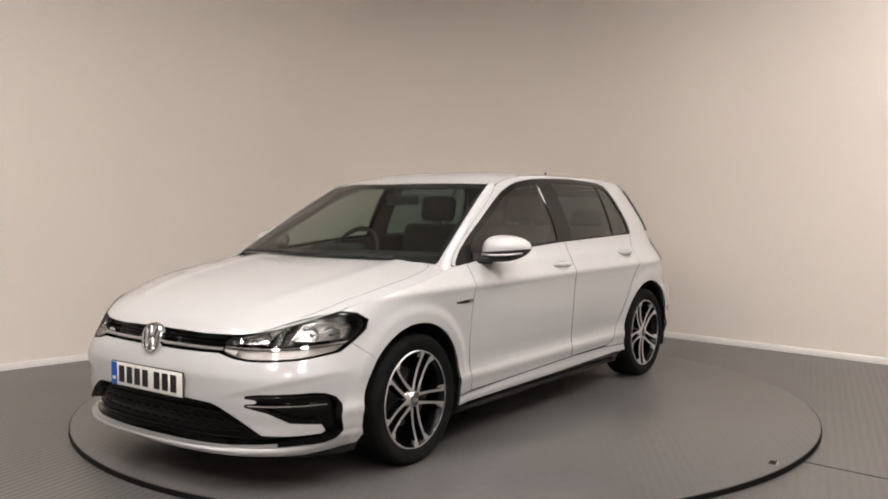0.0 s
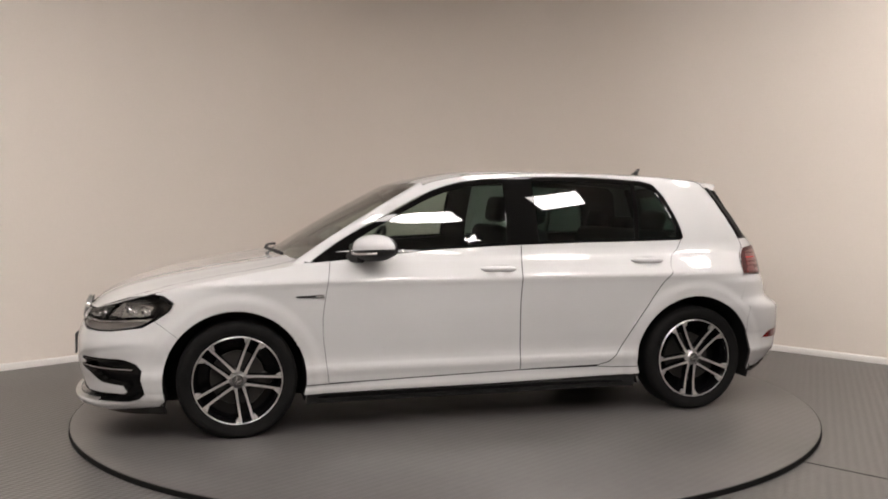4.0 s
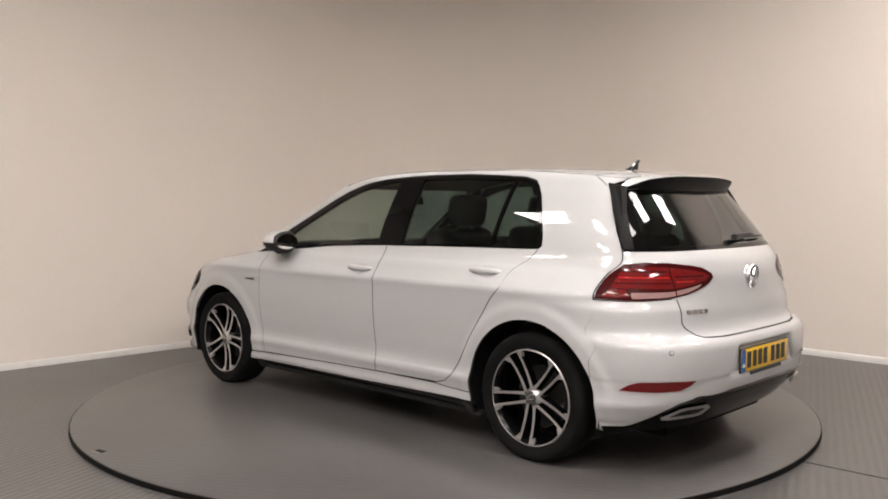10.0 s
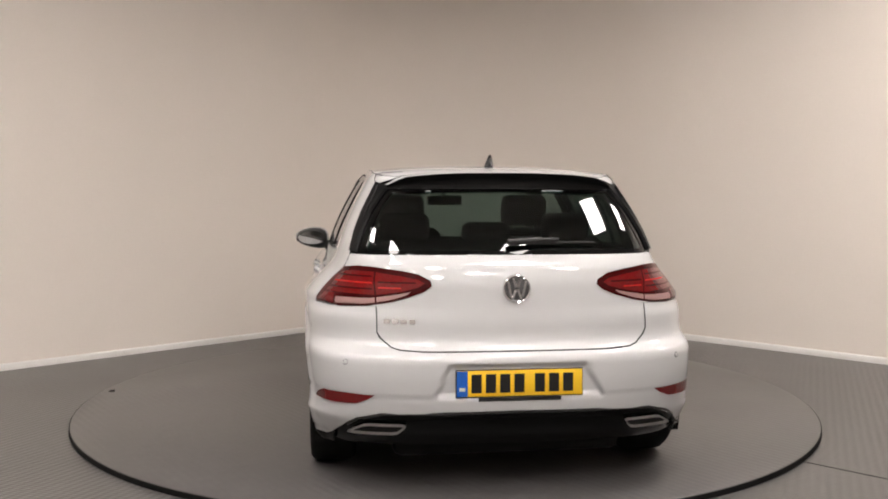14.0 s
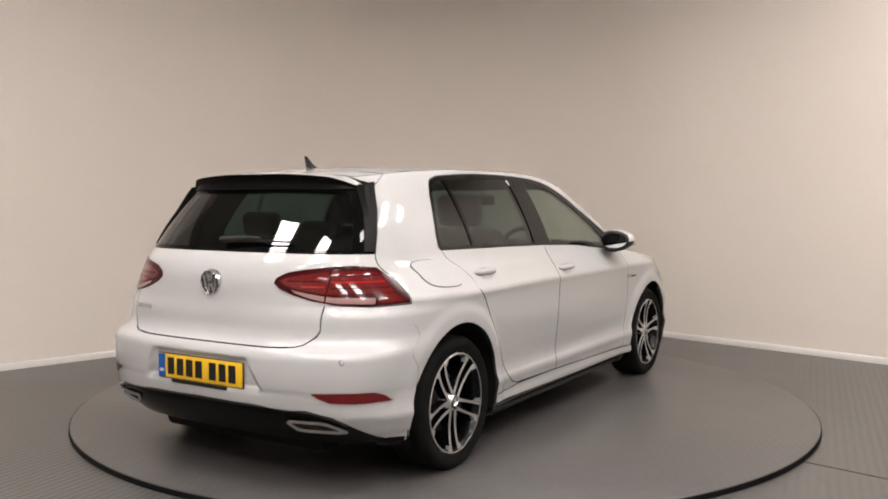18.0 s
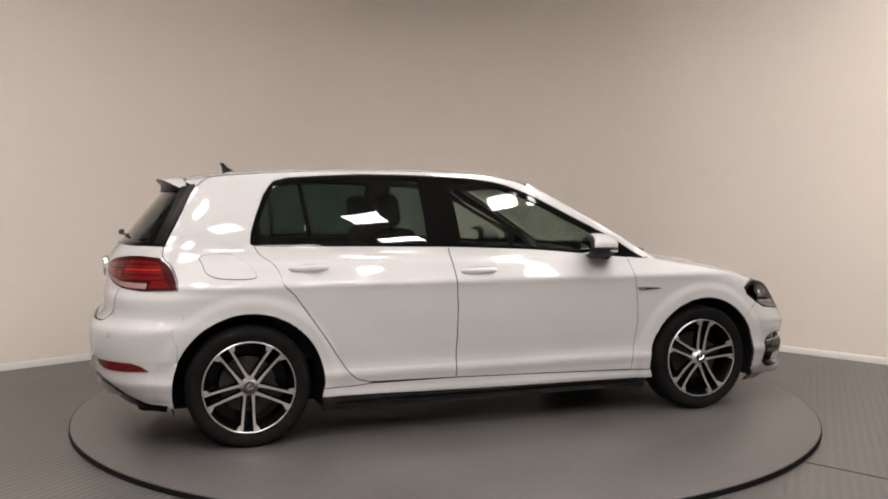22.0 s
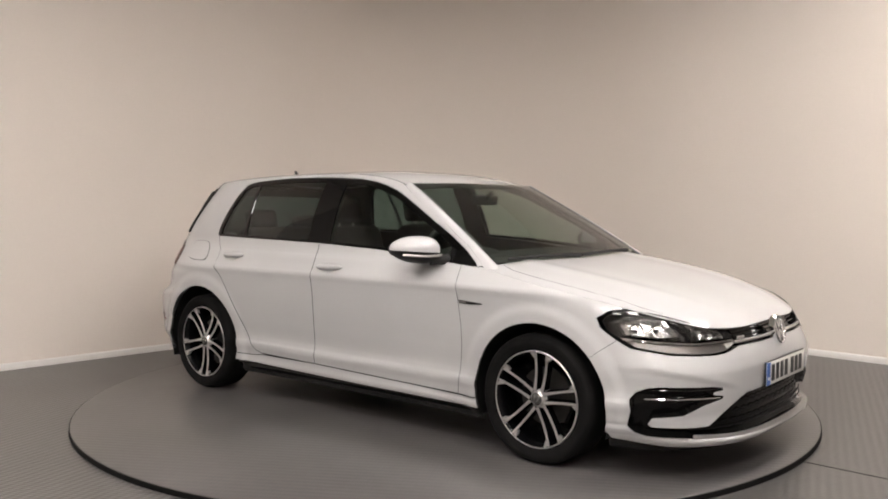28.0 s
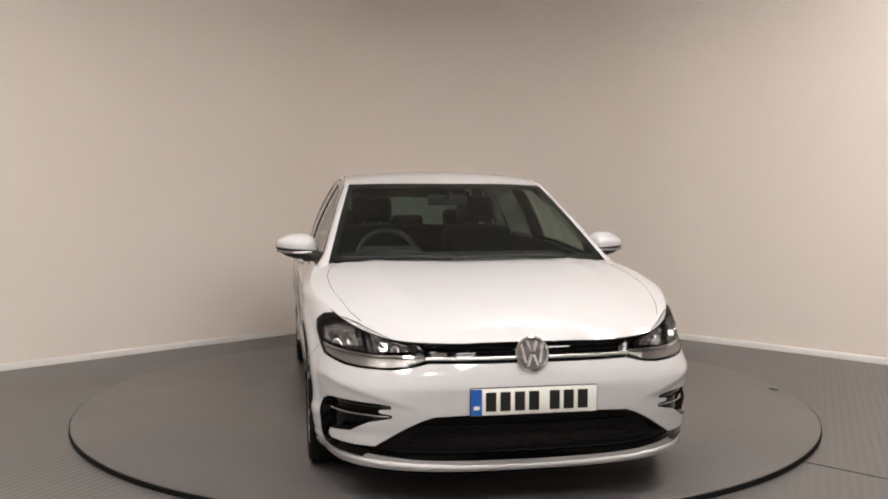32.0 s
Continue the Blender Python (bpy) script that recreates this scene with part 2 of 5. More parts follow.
# the shoulder, where the wall of the front meets the bonnet
shoulder_z = spline((0.80, 0.915), (0.95, 0.900), (1.20, 0.861), (1.50, 0.807), (1.66, 0.773), (1.75, 0.748), (1.90, 0.705), (2.04, 0.665), (2.12, 0.655))
bonnet_z = spline((0.80, 0.965), (0.95, 0.942), (1.20, 0.906), (1.35, 0.884), (1.50, 0.859), (1.68, 0.826), (1.86, 0.782), (1.97, 0.742), (2.04, 0.706), (2.085, 0.664), (2.12, 0.64))
roof_z = spline((-1.75, 1.328), (-1.6, 1.360), (-1.3, 1.395), (-0.9, 1.413), (-0.4, 1.421), (-0.1, 1.415), (0.06, 1.400), (0.25, 1.362), (0.40, 1.320))
roof_edge_z = spline((-1.75, 1.305), (-1.6, 1.335), (-1.3, 1.368), (-0.9, 1.388), (-0.4, 1.393), (-0.1, 1.385), (0.06, 1.370), (0.20, 1.345), (0.32, 1.310))

# ---------------------------------------------------------------- mesh helpers
def mesh_object(name, verts, faces, mat, normals=None, smooth=True, edge_mat=None):
    """The faces with four corners of a cut panel are its turned-in edge."""
    me = bpy.data.meshes.new(name)
    me.from_pydata([tuple(v) for v in verts], [], [tuple(f) for f in faces])
    me.materials.append(mat)
    if edge_mat:
        me.materials.append(edge_mat)
        me.polygons.foreach_set("material_index", [1 if len(f) == 4 else 0 for f in faces])
    if smooth:
        me.shade_smooth()
    if normals is not None:
        me.normals_split_custom_set_from_vertices([tuple(n) for n in normals])
    me.update()
    return new(name, me)


def put(ob, parent, label=""):
    if parent:
        ob.parent = parent
    if label:
        tagged(ob, label)
    return ob


def part(name, bm, mat, parent, label="", smooth=True, angle=40):
    """Links a bmesh as one mesh object under a thing or a part."""
    me = bpy.data.meshes.new(name)
    bmesh.ops.recalc_face_normals(bm, faces=bm.faces)
    if smooth:
        for f in bm.faces:
            f.smooth = True
        lim = radians(angle)
        for e in bm.edges:
            if len(e.link_faces) == 2 and e.calc_face_angle(0.0) > lim:
                e.smooth = False
    bm.to_mesh(me)
    bm.free()
    me.materials.append(mat)
    return put(new(name, me), parent, label)


def box(bm, size, m=None, bevel=0.0, seg=2):
    got = bmesh.ops.create_cube(bm, size=1.0, matrix=(m or Matrix()) @ Matrix.Diagonal((*size, 1)))
    if bevel:
        edges = {e for v in got["verts"] for e in v.link_edges}
        bmesh.ops.bevel(bm, geom=list(edges), offset=bevel, segments=seg, affect="EDGES", profile=0.5)
    return bm


def lathe(bm, profile, steps=64, m=None, closed=False):
    """Turns (r, h) pairs about the local y axis."""
    rings = []
    for i in range(steps):
        a = 2 * math.pi * i / steps
        rings.append([bm.verts.new((m or Matrix()) @ Vector((r * math.cos(a), h, r * math.sin(a)))) for r, h in profile])
    for i in range(steps):
        a, b = rings[i], rings[(i + 1) % steps]
        for j in range(len(profile) - (0 if closed else 1)):
            k = (j + 1) % len(profile)
            bm.faces.new((a[j], a[k], b[k], b[j]))
    return bm


def tube(bm, points, radius, steps=8):
    """A round bar along points."""
    rings = []
    for i, p in enumerate(points):
        a, b = Vector(points[max(0, i - 1)]), Vector(points[min(len(points) - 1, i + 1)])
        q = (b - a).to_track_quat("Z", "Y").to_matrix()
        r = radius[i] if isinstance(radius, (list, tuple)) else radius
        rings.append([bm.verts.new(Vector(p) + q @ Vector((r * math.cos(2 * math.pi * k / steps), r * math.sin(2 * math.pi * k / steps), 0))) for k in range(steps)])
    for a, b in zip(rings, rings[1:]):
        for k in range(steps):
            bm.faces.new((a[k], a[(k + 1) % steps], b[(k + 1) % steps], b[k]))
    bm.faces.new(list(reversed(rings[0])))
    bm.faces.new(rings[-1])
    return bm


def loft(name, rows, mat, parent, label="", close=False):
    """A sheet through rows of points."""
    verts = [p for r in rows for p in r]
    n = len(rows[0])
    faces = []
    for i in range(len(rows) - 1):
        for j in range(n - 1):
            faces.append((i * n + j, i * n + j + 1, (i + 1) * n + j + 1, (i + 1) * n + j))
    return put(mesh_object(name, verts, faces, mat), parent, label)


# ---------------------------------------------------------------- panels cut out of the car's skin
def body(u, z, out=0.0):
    """The whole skin: past the nose's and the tail's middle it goes on along the right side."""
    if u < 0:
        x, y, z = skin(-u, z, out)
        return x, -y, z
    if u > U_END:
        x, y, z = skin(2 * U_END - u, z, out)
        return x, -y, z
    return skin(u, z, out)


def body_normal(u, z):
    if u < 0:
        x, y, z = skin_normal(-u, z)
        return x, -y, z
    if u > U_END:
        x, y, z = skin_normal(2 * U_END - u, z)
        return x, -y, z
    return skin_normal(u, z)


def sx(x, z):
    return (u_of_x(x, z), z)


def fy(y, z):
    u = u_of_y(abs(y), z, True)
    return (u if y >= 0 else -u, z)


def ry(y, z):
    u = u_of_y(abs(y), z, False)
    return (u if y >= 0 else 2 * U_END - u, z)


def resample(loop, step):
    out = []
    n = len(loop)
    for i in range(n):
        (a, b), (c, d) = loop[i], loop[(i + 1) % n]
        k = max(1, int(math.ceil(math.hypot(c - a, d - b) / step)))
        out += [(a + (c - a) * j / k, b + (d - b) * j / k) for j in range(k)]
    return out


def rounded(points, times=2):
    """Cuts the corners of an open line, keeping its ends."""
    for _ in range(times):
        out = [points[0]]
        for (a, b), (c, d) in zip(points, points[1:]):
            out += [(a * 0.75 + c * 0.25, b * 0.75 + d * 0.25), (a * 0.25 + c * 0.75, b * 0.25 + d * 0.75)]
        points = out + [points[-1]]
    return points


def rounded_loop(points, times=2):
    for _ in range(times):
        out = []
        for i, (a, b) in enumerate(points):
            c, d = points[(i + 1) % len(points)]
            out += [(a * 0.75 + c * 0.25, b * 0.75 + d * 0.25), (a * 0.25 + c * 0.75, b * 0.25 + d * 0.75)]
        points = out
    return points


def inside(loops, pts):
    """Even-odd test of many points, and their distance from the outline."""
    pts = np.asarray(pts, float)
    odd = np.zeros(len(pts), bool)
    near = np.full(len(pts), 1e9)
    for loop in loops:
        a = np.asarray(loop, float)
        b = np.roll(a, -1, 0)
        for p, q in zip(a, b):
            cross = ((p[1] > pts[:, 1]) != (q[1] > pts[:, 1]))
            if p[1] != q[1]:
                odd ^= cross & (pts[:, 0] < (q[0] - p[0]) * (pts[:, 1] - p[1]) / (q[1] - p[1]) + p[0])
            d = q - p
            k = np.clip(((pts - p) @ d) / max(1e-12, d @ d), 0, 1)
            near = np.minimum(near, np.hypot(*(pts - p - k[:, None] * d).T))
    return odd, near


def shrink(loop, by):
    """Moves an outline inwards, for the gap beside it."""
    n = len(loop)
    area = sum(loop[i][0] * loop[(i + 1) % n][1] - loop[(i + 1) % n][0] * loop[i][1] for i in range(n))
    s = by if area > 0 else -by
    out = []
    for i in range(n):
        (a, b), (c, d), (e, f) = loop[i - 1], loop[i], loop[(i + 1) % n]
        tx, ty = e - a, f - b
        k = math.hypot(tx, ty) or 1.0
        out.append((c - ty / k * s, d + tx / k * s))
    return out


@functools.lru_cache(maxsize=None)
def cut(loops, step, edge):
    """Triangles of the flat domain that the outline and its holes leave."""
    loops = [resample(l, edge) for l in loops]
    pts, edges = [], []
    for l in loops:
        k = len(pts)
        pts += l
        edges += [(k + i, k + (i + 1) % len(l)) for i in range(len(l))]
    us, zs = [p[0] for p in loops[0]], [p[1] for p in loops[0]]
    grid = []
    z = min(zs)
    i = 0
    while z < max(zs):
        u = min(us) + (step / 2 if i % 2 else 0)
        while u < max(us):
            grid.append((u, z))
            u += step
        z += step * 0.7
        i += 1
    if grid:
        odd, near = inside(loops, grid)
        pts += [g for g, o, d in zip(grid, odd, near) if o and d > min(edge, step) * 0.55]
    from mathutils.geometry import delaunay_2d_cdt
    v, e, f, *_ = delaunay_2d_cdt([Vector(p) for p in pts], edges, [], 0, 1e-6)
    mid = [((v[a][0] + v[b][0] + v[c][0]) / 3, (v[a][1] + v[b][1] + v[c][1]) / 3) for a, b, c in f]
    odd, _ = inside(loops, mid)
    tris = [t for t, o in zip(f, odd) if o]
    count = {}
    for a, b, c in tris:
        for p, q in ((a, b), (b, c), (c, a)):
            count[(p, q)] = count.get((p, q), 0) + 1
    rim = [(p, q) for (p, q) in count if (q, p) not in count]
    used = sorted({i for t in tris for i in t})
    at = {i: k for k, i in enumerate(used)}
    return ([tuple(v[i]) for i in used], [tuple(at[i] for i in t) for t in tris], [(at[p], at[q]) for p, q in rim])


def moved_normal(u, z, out, n):
    """The normal of the skin where it is pushed in or out unevenly."""
    def at(a, c):
        q, k, o = body(a, c), body_normal(a, c), out(a, c)
        return Vector((q[0] + k[0] * o, q[1] + k[1] * o, q[2] + k[2] * o))
    m = (at(u + 0.003, z) - at(u - 0.003, z)).cross(at(u, z + 0.003) - at(u, z - 0.003)).normalized()
    return m if m.x * n[0] + m.y * n[1] + m.z * n[2] > 0 else -m


def panel(name, loops, mat, parent, label="", out=0.0, flange=0.014, side=1, gap=0.0026, step=0.035, edge=0.016, shape=None):
    """A sheet of the skin inside an outline (and outside its holes), with turned-in edges."""
    if gap:
        loops = [shrink(resample(loops[0], edge), gap)] + list(loops[1:])
    flat, tris, rim = cut(tuple(tuple((round(a, 5), round(b, 5)) for a, b in l) for l in loops), step, edge)
    verts, norms = [], []
    for u, z in flat:
        n = body_normal(u, z)
        o = out(u, z) if callable(out) else out
        p = body(u, z)
        verts.append([p[0] + n[0] * o, (p[1] + n[1] * o), p[2] + n[2] * o])
        if callable(out) and (o or out(u, z + 0.006) or out(u, z - 0.006) or out(u + 0.006, z) or out(u - 0.006, z)):
            n = moved_normal(u, z, out, n)
        norms.append([n[0], n[1], n[2]])
    faces = [tuple(t) for t in tris]
    k = len(verts)
    if flange:
        ids = {}
        for p, q in rim:
            for i in (p, q):
                if i not in ids:
                    n = body_normal(*flat[i])
                    ids[i] = (len(verts), len(verts) + 1)
                    verts.append(list(verts[i]))
                    verts.append([verts[i][j] - n[j] * flange for j in range(3)])
                    if norms is not None:
                        norms += [list(n), list(n)]
            faces.append((ids[p][0], ids[p][1], ids[q][1], ids[q][0]))
    if side < 0:
        verts = [[x, -y, z] for x, y, z in verts]
        if norms is not None:
            norms = [[x, -y, z] for x, y, z in norms]
        faces = [tuple(reversed(f)) for f in faces]
    # the faces' winding follows the normals
    turn = 0.0
    for t in range(len(tris)):
        p, q, r = (verts[k] for k in faces[t][:3])
        n = body_normal(*flat[tris[t][0]])
        ax, ay, az = (q[k] - p[k] for k in range(3))
        bx, by, bz = (r[k] - p[k] for k in range(3))
        turn += (ay * bz - az * by) * n[0] + (az * bx - ax * bz) * n[1] * side + (ax * by - ay * bx) * n[2]
    if turn < 0:
        faces = [tuple(reversed(f)) for f in faces]
    return put(mesh_object(name, verts, faces, mat, norms, True, JOINT if mat is PAINT else None), parent, label)

# ---------------------------------------------------------------- the room
ROOM = Matrix.Rotation(radians(45), 4, "Z")     # the walls stand at 45 degrees to the view


def wall_line():
    """The walls' inner line: two straight walls that meet in a wide cove, and added unseen walls behind."""
    corner, radius, reach, pale = Vector((0.22, 4.36)), 2.0, 9.8, 5.9
    a, b = Vector((-1, -1)).normalized(), Vector((1, -1)).normalized()
    pts = [corner + a * pale]
    centre = corner + (a + b) * radius
    for i in range(33):
        t = math.pi / 2 * i / 32
        pts.append(centre - b * radius * math.cos(t) - a * radius * math.sin(t))
    pts += [corner + b * pale, corner + b * reach, corner + (a + b) * reach, corner + a * reach]
    return pts


def build_room():
    line = wall_line()
    n = len(line)
    outer = []
    for i in range(n):
        t = (line[(i + 1) % n] - line[i - 1]).normalized()
        outer.append(line[i] + Vector((-t.y, t.x)) * 0.2)
    names = (("wall_north", 0, n - 4), ("wall_south", n - 4, n))
    for name, lo, hi in names:
        bm = bmesh.new()
        for i in range(lo, hi):
            j = (i + 1) % n
            q = [line[i], line[j], outer[j], outer[i]]
            vs = [bm.verts.new((p.x, p.y, z)) for z in (-0.2, CEILING + 0.1) for p in q]
            for f in ((0, 1, 5, 4), (2, 3, 7, 6), (4, 5, 6, 7), (3, 2, 1, 0)):
                bm.faces.new([vs[k] for k in f])
        bmesh.ops.remove_doubles(bm, verts=bm.verts, dist=0.001)
        ob = part(name, bm, WALL if lo == 0 else WALL_UNSEEN, None, "plain beige painted wall with a wide rounded corner" if lo == 0 else "plain grey unseen wall, added to close the room and bounce light")
        tagged(ob, category="wall", kind="structure")
    # skirting
    bm = bmesh.new()
    rows = []
    for i in range(n - 3):
        t = (line[min(n - 1, i + 1)] - line[max(0, i - 1)]).normalized()
        if i == n - 4:
            t = (line[i] - line[i - 1]).normalized()
        inn = Vector((t.y, -t.x))
        rows.append([bm.verts.new((*(line[i] + inn * o), z)) for o, z in ((0.0, 0.0), (0.016, 0.0), (0.016, 0.040), (0.010, 0.049), (0.0, 0.051))])
    for a, b in zip(rows, rows[1:]):
        for k in range(4):
            bm.faces.new((a[k], b[k], b[k + 1], a[k + 1]))
    tagged(part("baseboard", bm, SKIRTING, None, "low white painted skirting board along the wall", angle=60), category="skirting", kind="structure")
    # floor with the round pit of the turntable, and the ceiling
    bm = bmesh.new()
    far = 16.0
    ring_in = [bm.verts.new((DISC_R * math.cos(2 * math.pi * i / 128), DISC_R * math.sin(2 * math.pi * i / 128), 0.0)) for i in range(128)]
    ring_out = [bm.verts.new((far * math.cos(2 * math.pi * i / 128), far * math.sin(2 * math.pi * i / 128), 0.0)) for i in range(128)]
    for i in range(128):
        j = (i + 1) % 128
        bm.faces.new((ring_in[i], ring_out[i], ring_out[j], ring_in[j]))
    low = [bm.verts.new((v.co.x, v.co.y, -0.05)) for v in ring_in]
    for i in range(128):
        bm.faces.new((ring_in[(i + 1) % 128], low[(i + 1) % 128], low[i], ring_in[i]))
    bm.faces.new(low)
    tagged(part("floor", bm, FLOOR, None, "dark grey sheet floor with a faint tread pattern", smooth=False), category="floor", kind="structure")
    bm = bmesh.new()
    a, b = Vector((1.735, -1.395)), Vector((2.75, -2.37))
    d = (b - a).normalized()
    box(bm, ((b - a).length, 0.007, 0.002), Matrix.Translation((*((a + b) / 2), 0.0003)) @ Matrix.Rotation(math.atan2(d.y, d.x), 4, "Z"))
    part("sheet_joint", bm, RIM_RUBBER, bpy.data.objects["floor"], "dark joint between two floor sheets", smooth=False)
    bm = bmesh.new()
    box(bm, (27, 27, 0.1), pose(0, -4, CEILING + 0.05) @ ROOM)
    tagged(part("ceiling", bm, CEILING_PAINT, None, "plain light grey ceiling with square panel lights", smooth=False), category="ceiling", kind="structure")


DISC_R = 2.228


SCUFFED = material("worn_pale_edge", (0.28, 0.27, 0.26), 0.6)


def build_turntable():
    root = new("turntable")
    tagged(root, "round grey turntable with a raised black rubber edge, carrying the car", "turntable")
    bm = bmesh.new()
    lathe(bm, [(0.0001, DISC_TOP), (1.0, DISC_TOP), (DISC_R - 0.012, DISC_TOP), (DISC_R - 0.008, DISC_TOP - 0.003), (DISC_R - 0.008, -0.045)], 128, Matrix.Rotation(radians(90), 4, "X"))
    part("deck", bm, DISC, root)
    bm = bmesh.new()
    lathe(bm, [(DISC_R - 0.0075, DISC_TOP - 0.004), (DISC_R - 0.003, DISC_TOP - 0.005), (DISC_R - 0.001, 0.002), (DISC_R - 0.0075, 0.002)],
          160, Matrix.Rotation(radians(90), 4, "X"), closed=True)
    part("rubber_edge", bm, RIM_RUBBER, root, "black rubber edge strip")
    # small lifting slot near the edge
    bm = bmesh.new()
    box(bm, (0.062, 0.034, 0.004), pose(0.302, 2.135, DISC_TOP - 0.0005, 0, 0, 8), 0.001)
    slot = part("lifting_slot", bm, RIM_RUBBER, root, "small dark lifting slot", smooth=False)
    bm = bmesh.new()
    box(bm, (0.062, 0.008, 0.005), pose(0.305, 2.156, DISC_TOP, 0, 0, 8), 0.002)
    part("slot_edge", bm, SCUFFED, slot, "worn pale edge", smooth=False)
    return root


def ceiling_light():
    root = new("ceiling_light")
    tagged(root, "square white LED panel light set in the ceiling, half of them added unseen", "ceiling light", "ceiling lights")
    for a in range(4):
        bm = bmesh.new()
        box(bm, (0.60, 0.022, 0.02), Matrix.Rotation(math.pi / 2 * a, 4, "Z") @ pose(0.011, 0.30, 0.0), 0.003)
        part("frame_bar", bm, PANEL_FRAME, root, smooth=False)
    bm = bmesh.new()
    box(bm, (0.576, 0.576, 0.008), pose(0, 0, 0.002))
    part("diffuser", bm, PANEL_LIGHT, root, "glowing white diffuser", smooth=False)
    return root


def build_lights():
    first = ceiling_light()
    first.matrix_basis = pose(*LIGHTS[0], CEILING - 0.012, 0, 0, 45)
    for x, y in LIGHTS[1:]:
        copy_thing(first, pose(x, y, CEILING - 0.012, 0, 0, 45))


# The last six are added, unseen: one fills the walls, five the camera side.
LIGHTS = [(3.55, -0.40), (2.27, -1.67), (1.00, -2.95), (-0.27, -4.22), (-1.55, -2.95), (-2.83, -1.67), (1.00, -0.40), (1.00, -5.50), (-1.55, -5.50), (2.27, -4.22), (-2.83, -4.22), (-0.27, -6.77)]
build_room()
turntable = build_turntable()
build_lights()

# ---------------------------------------------------------------- the car
HUB_Z, TYRE_R, HUB_F, HUB_R = 0.303, 0.308, 1.315, -1.315
car = new("car")
tagged(car, "pearl white five-door hatchback with dark glass on a turntable", "car")


def arch(cx, cz, r, lo, hi, n=40):
    """Points of a wheel arch in x and z, from the angle lo to hi (degrees from the rear, over the top)."""
    return [(cx - r * math.cos(radians(lo + (hi - lo) * i / n)), cz + r * math.sin(radians(lo + (hi - lo) * i / n))) for i in range(n + 1)]


ARCH_F = arch(1.325, 0.303, 0.362, -17, 200)       # from the door side over the top to the nose
ARCH_R = arch(-1.312, 0.300, 0.372, -18, 197)      # from the bumper over the top to the door
SILL_Z = 0.220
LAMP = [(0.824, 0.708), (0.798, 0.737), (0.762, 0.747), (0.693, 0.738), (0.608, 0.699), (0.505, 0.661), (0.43, 0.652), (0.417, 0.590), (0.49, 0.570), (0.560, 0.562), (0.65, 0.562), (0.729, 0.567), (0.803, 0.590), (0.814, 0.623), (0.826, 0.67)]
WINDOW = [(0.935, 0.900), (0.552, 0.935), (0.217, 0.964), (-0.244, 0.983), (-0.677, 0.992), (-1.27, 0.999), (-1.292, 1.012), (-1.285, 1.07), (-1.255, 1.16),
          (-1.215, 1.255), (-1.18, 1.305), (-1.145, 1.334), (-1.08, 1.350), (-0.90, 1.362), (-0.70, 1.371), (-0.45, 1.371), (-0.25, 1.366), (-0.08, 1.356), (0.06, 1.337), (0.14, 1.318),
          (0.232, 1.288), (0.322, 1.248), (0.416, 1.200), (0.515, 1.148), (0.612, 1.099), (0.714, 1.046), (0.796, 0.998), (0.86, 0.955), (0.915, 0.918), (0.932, 0.906)]
DOOR_FRONT = [(0.832, 0.909), (0.838, 0.87), (0.858, 0.76), (0.877, 0.62), (0.877, 0.52), (0.862, 0.40), (0.845, 0.262)]
DOOR_REAR = [(-1.276, 1.0), (-1.235, 0.945), (-1.09, 0.757), (-0.94, 0.543), (-0.862, 0.42), (-0.81, 0.345), (-0.765, 0.308), (-0.70, 0.291)]
TOP = [(-1.60, roof_edge_z(-1.60))] + [(x / 20, roof_edge_z(x / 20)) for x in range(-31, 6)]
PILLAR = [(0.28, 1.318), (0.35, 1.272), (0.45, 1.215), (0.65, 1.112), (0.83, 1.005), (0.972, 0.908)]
TAIL = [(0.820, 0.797), (0.762, 0.88), (0.695, 0.946), (0.64, 0.955), (0.576, 0.953), (0.47, 0.94), (0.40, 0.927), (0.352, 0.902), (0.345, 0.880), (0.376, 0.856), (0.44, 0.832), (0.517, 0.811), (0.60, 0.797), (0.72, 0.788)]


def xz(points):
    return [sx(a, b) for a, b in points]


def front(points):
    return [fy(a, b) for a, b in points]


def back(points):
    return [ry(a, b) for a, b in points]


def handle_cup(cx, cz):
    """The shallow hollow behind a door handle."""
    def out(u, z):
        e = ((body(u, z)[0] - cx) / 0.075) ** 2 + ((z - cz) / 0.034) ** 2
        return -0.016 * (1 - e) ** 2 if e < 1 else 0.0
    return out


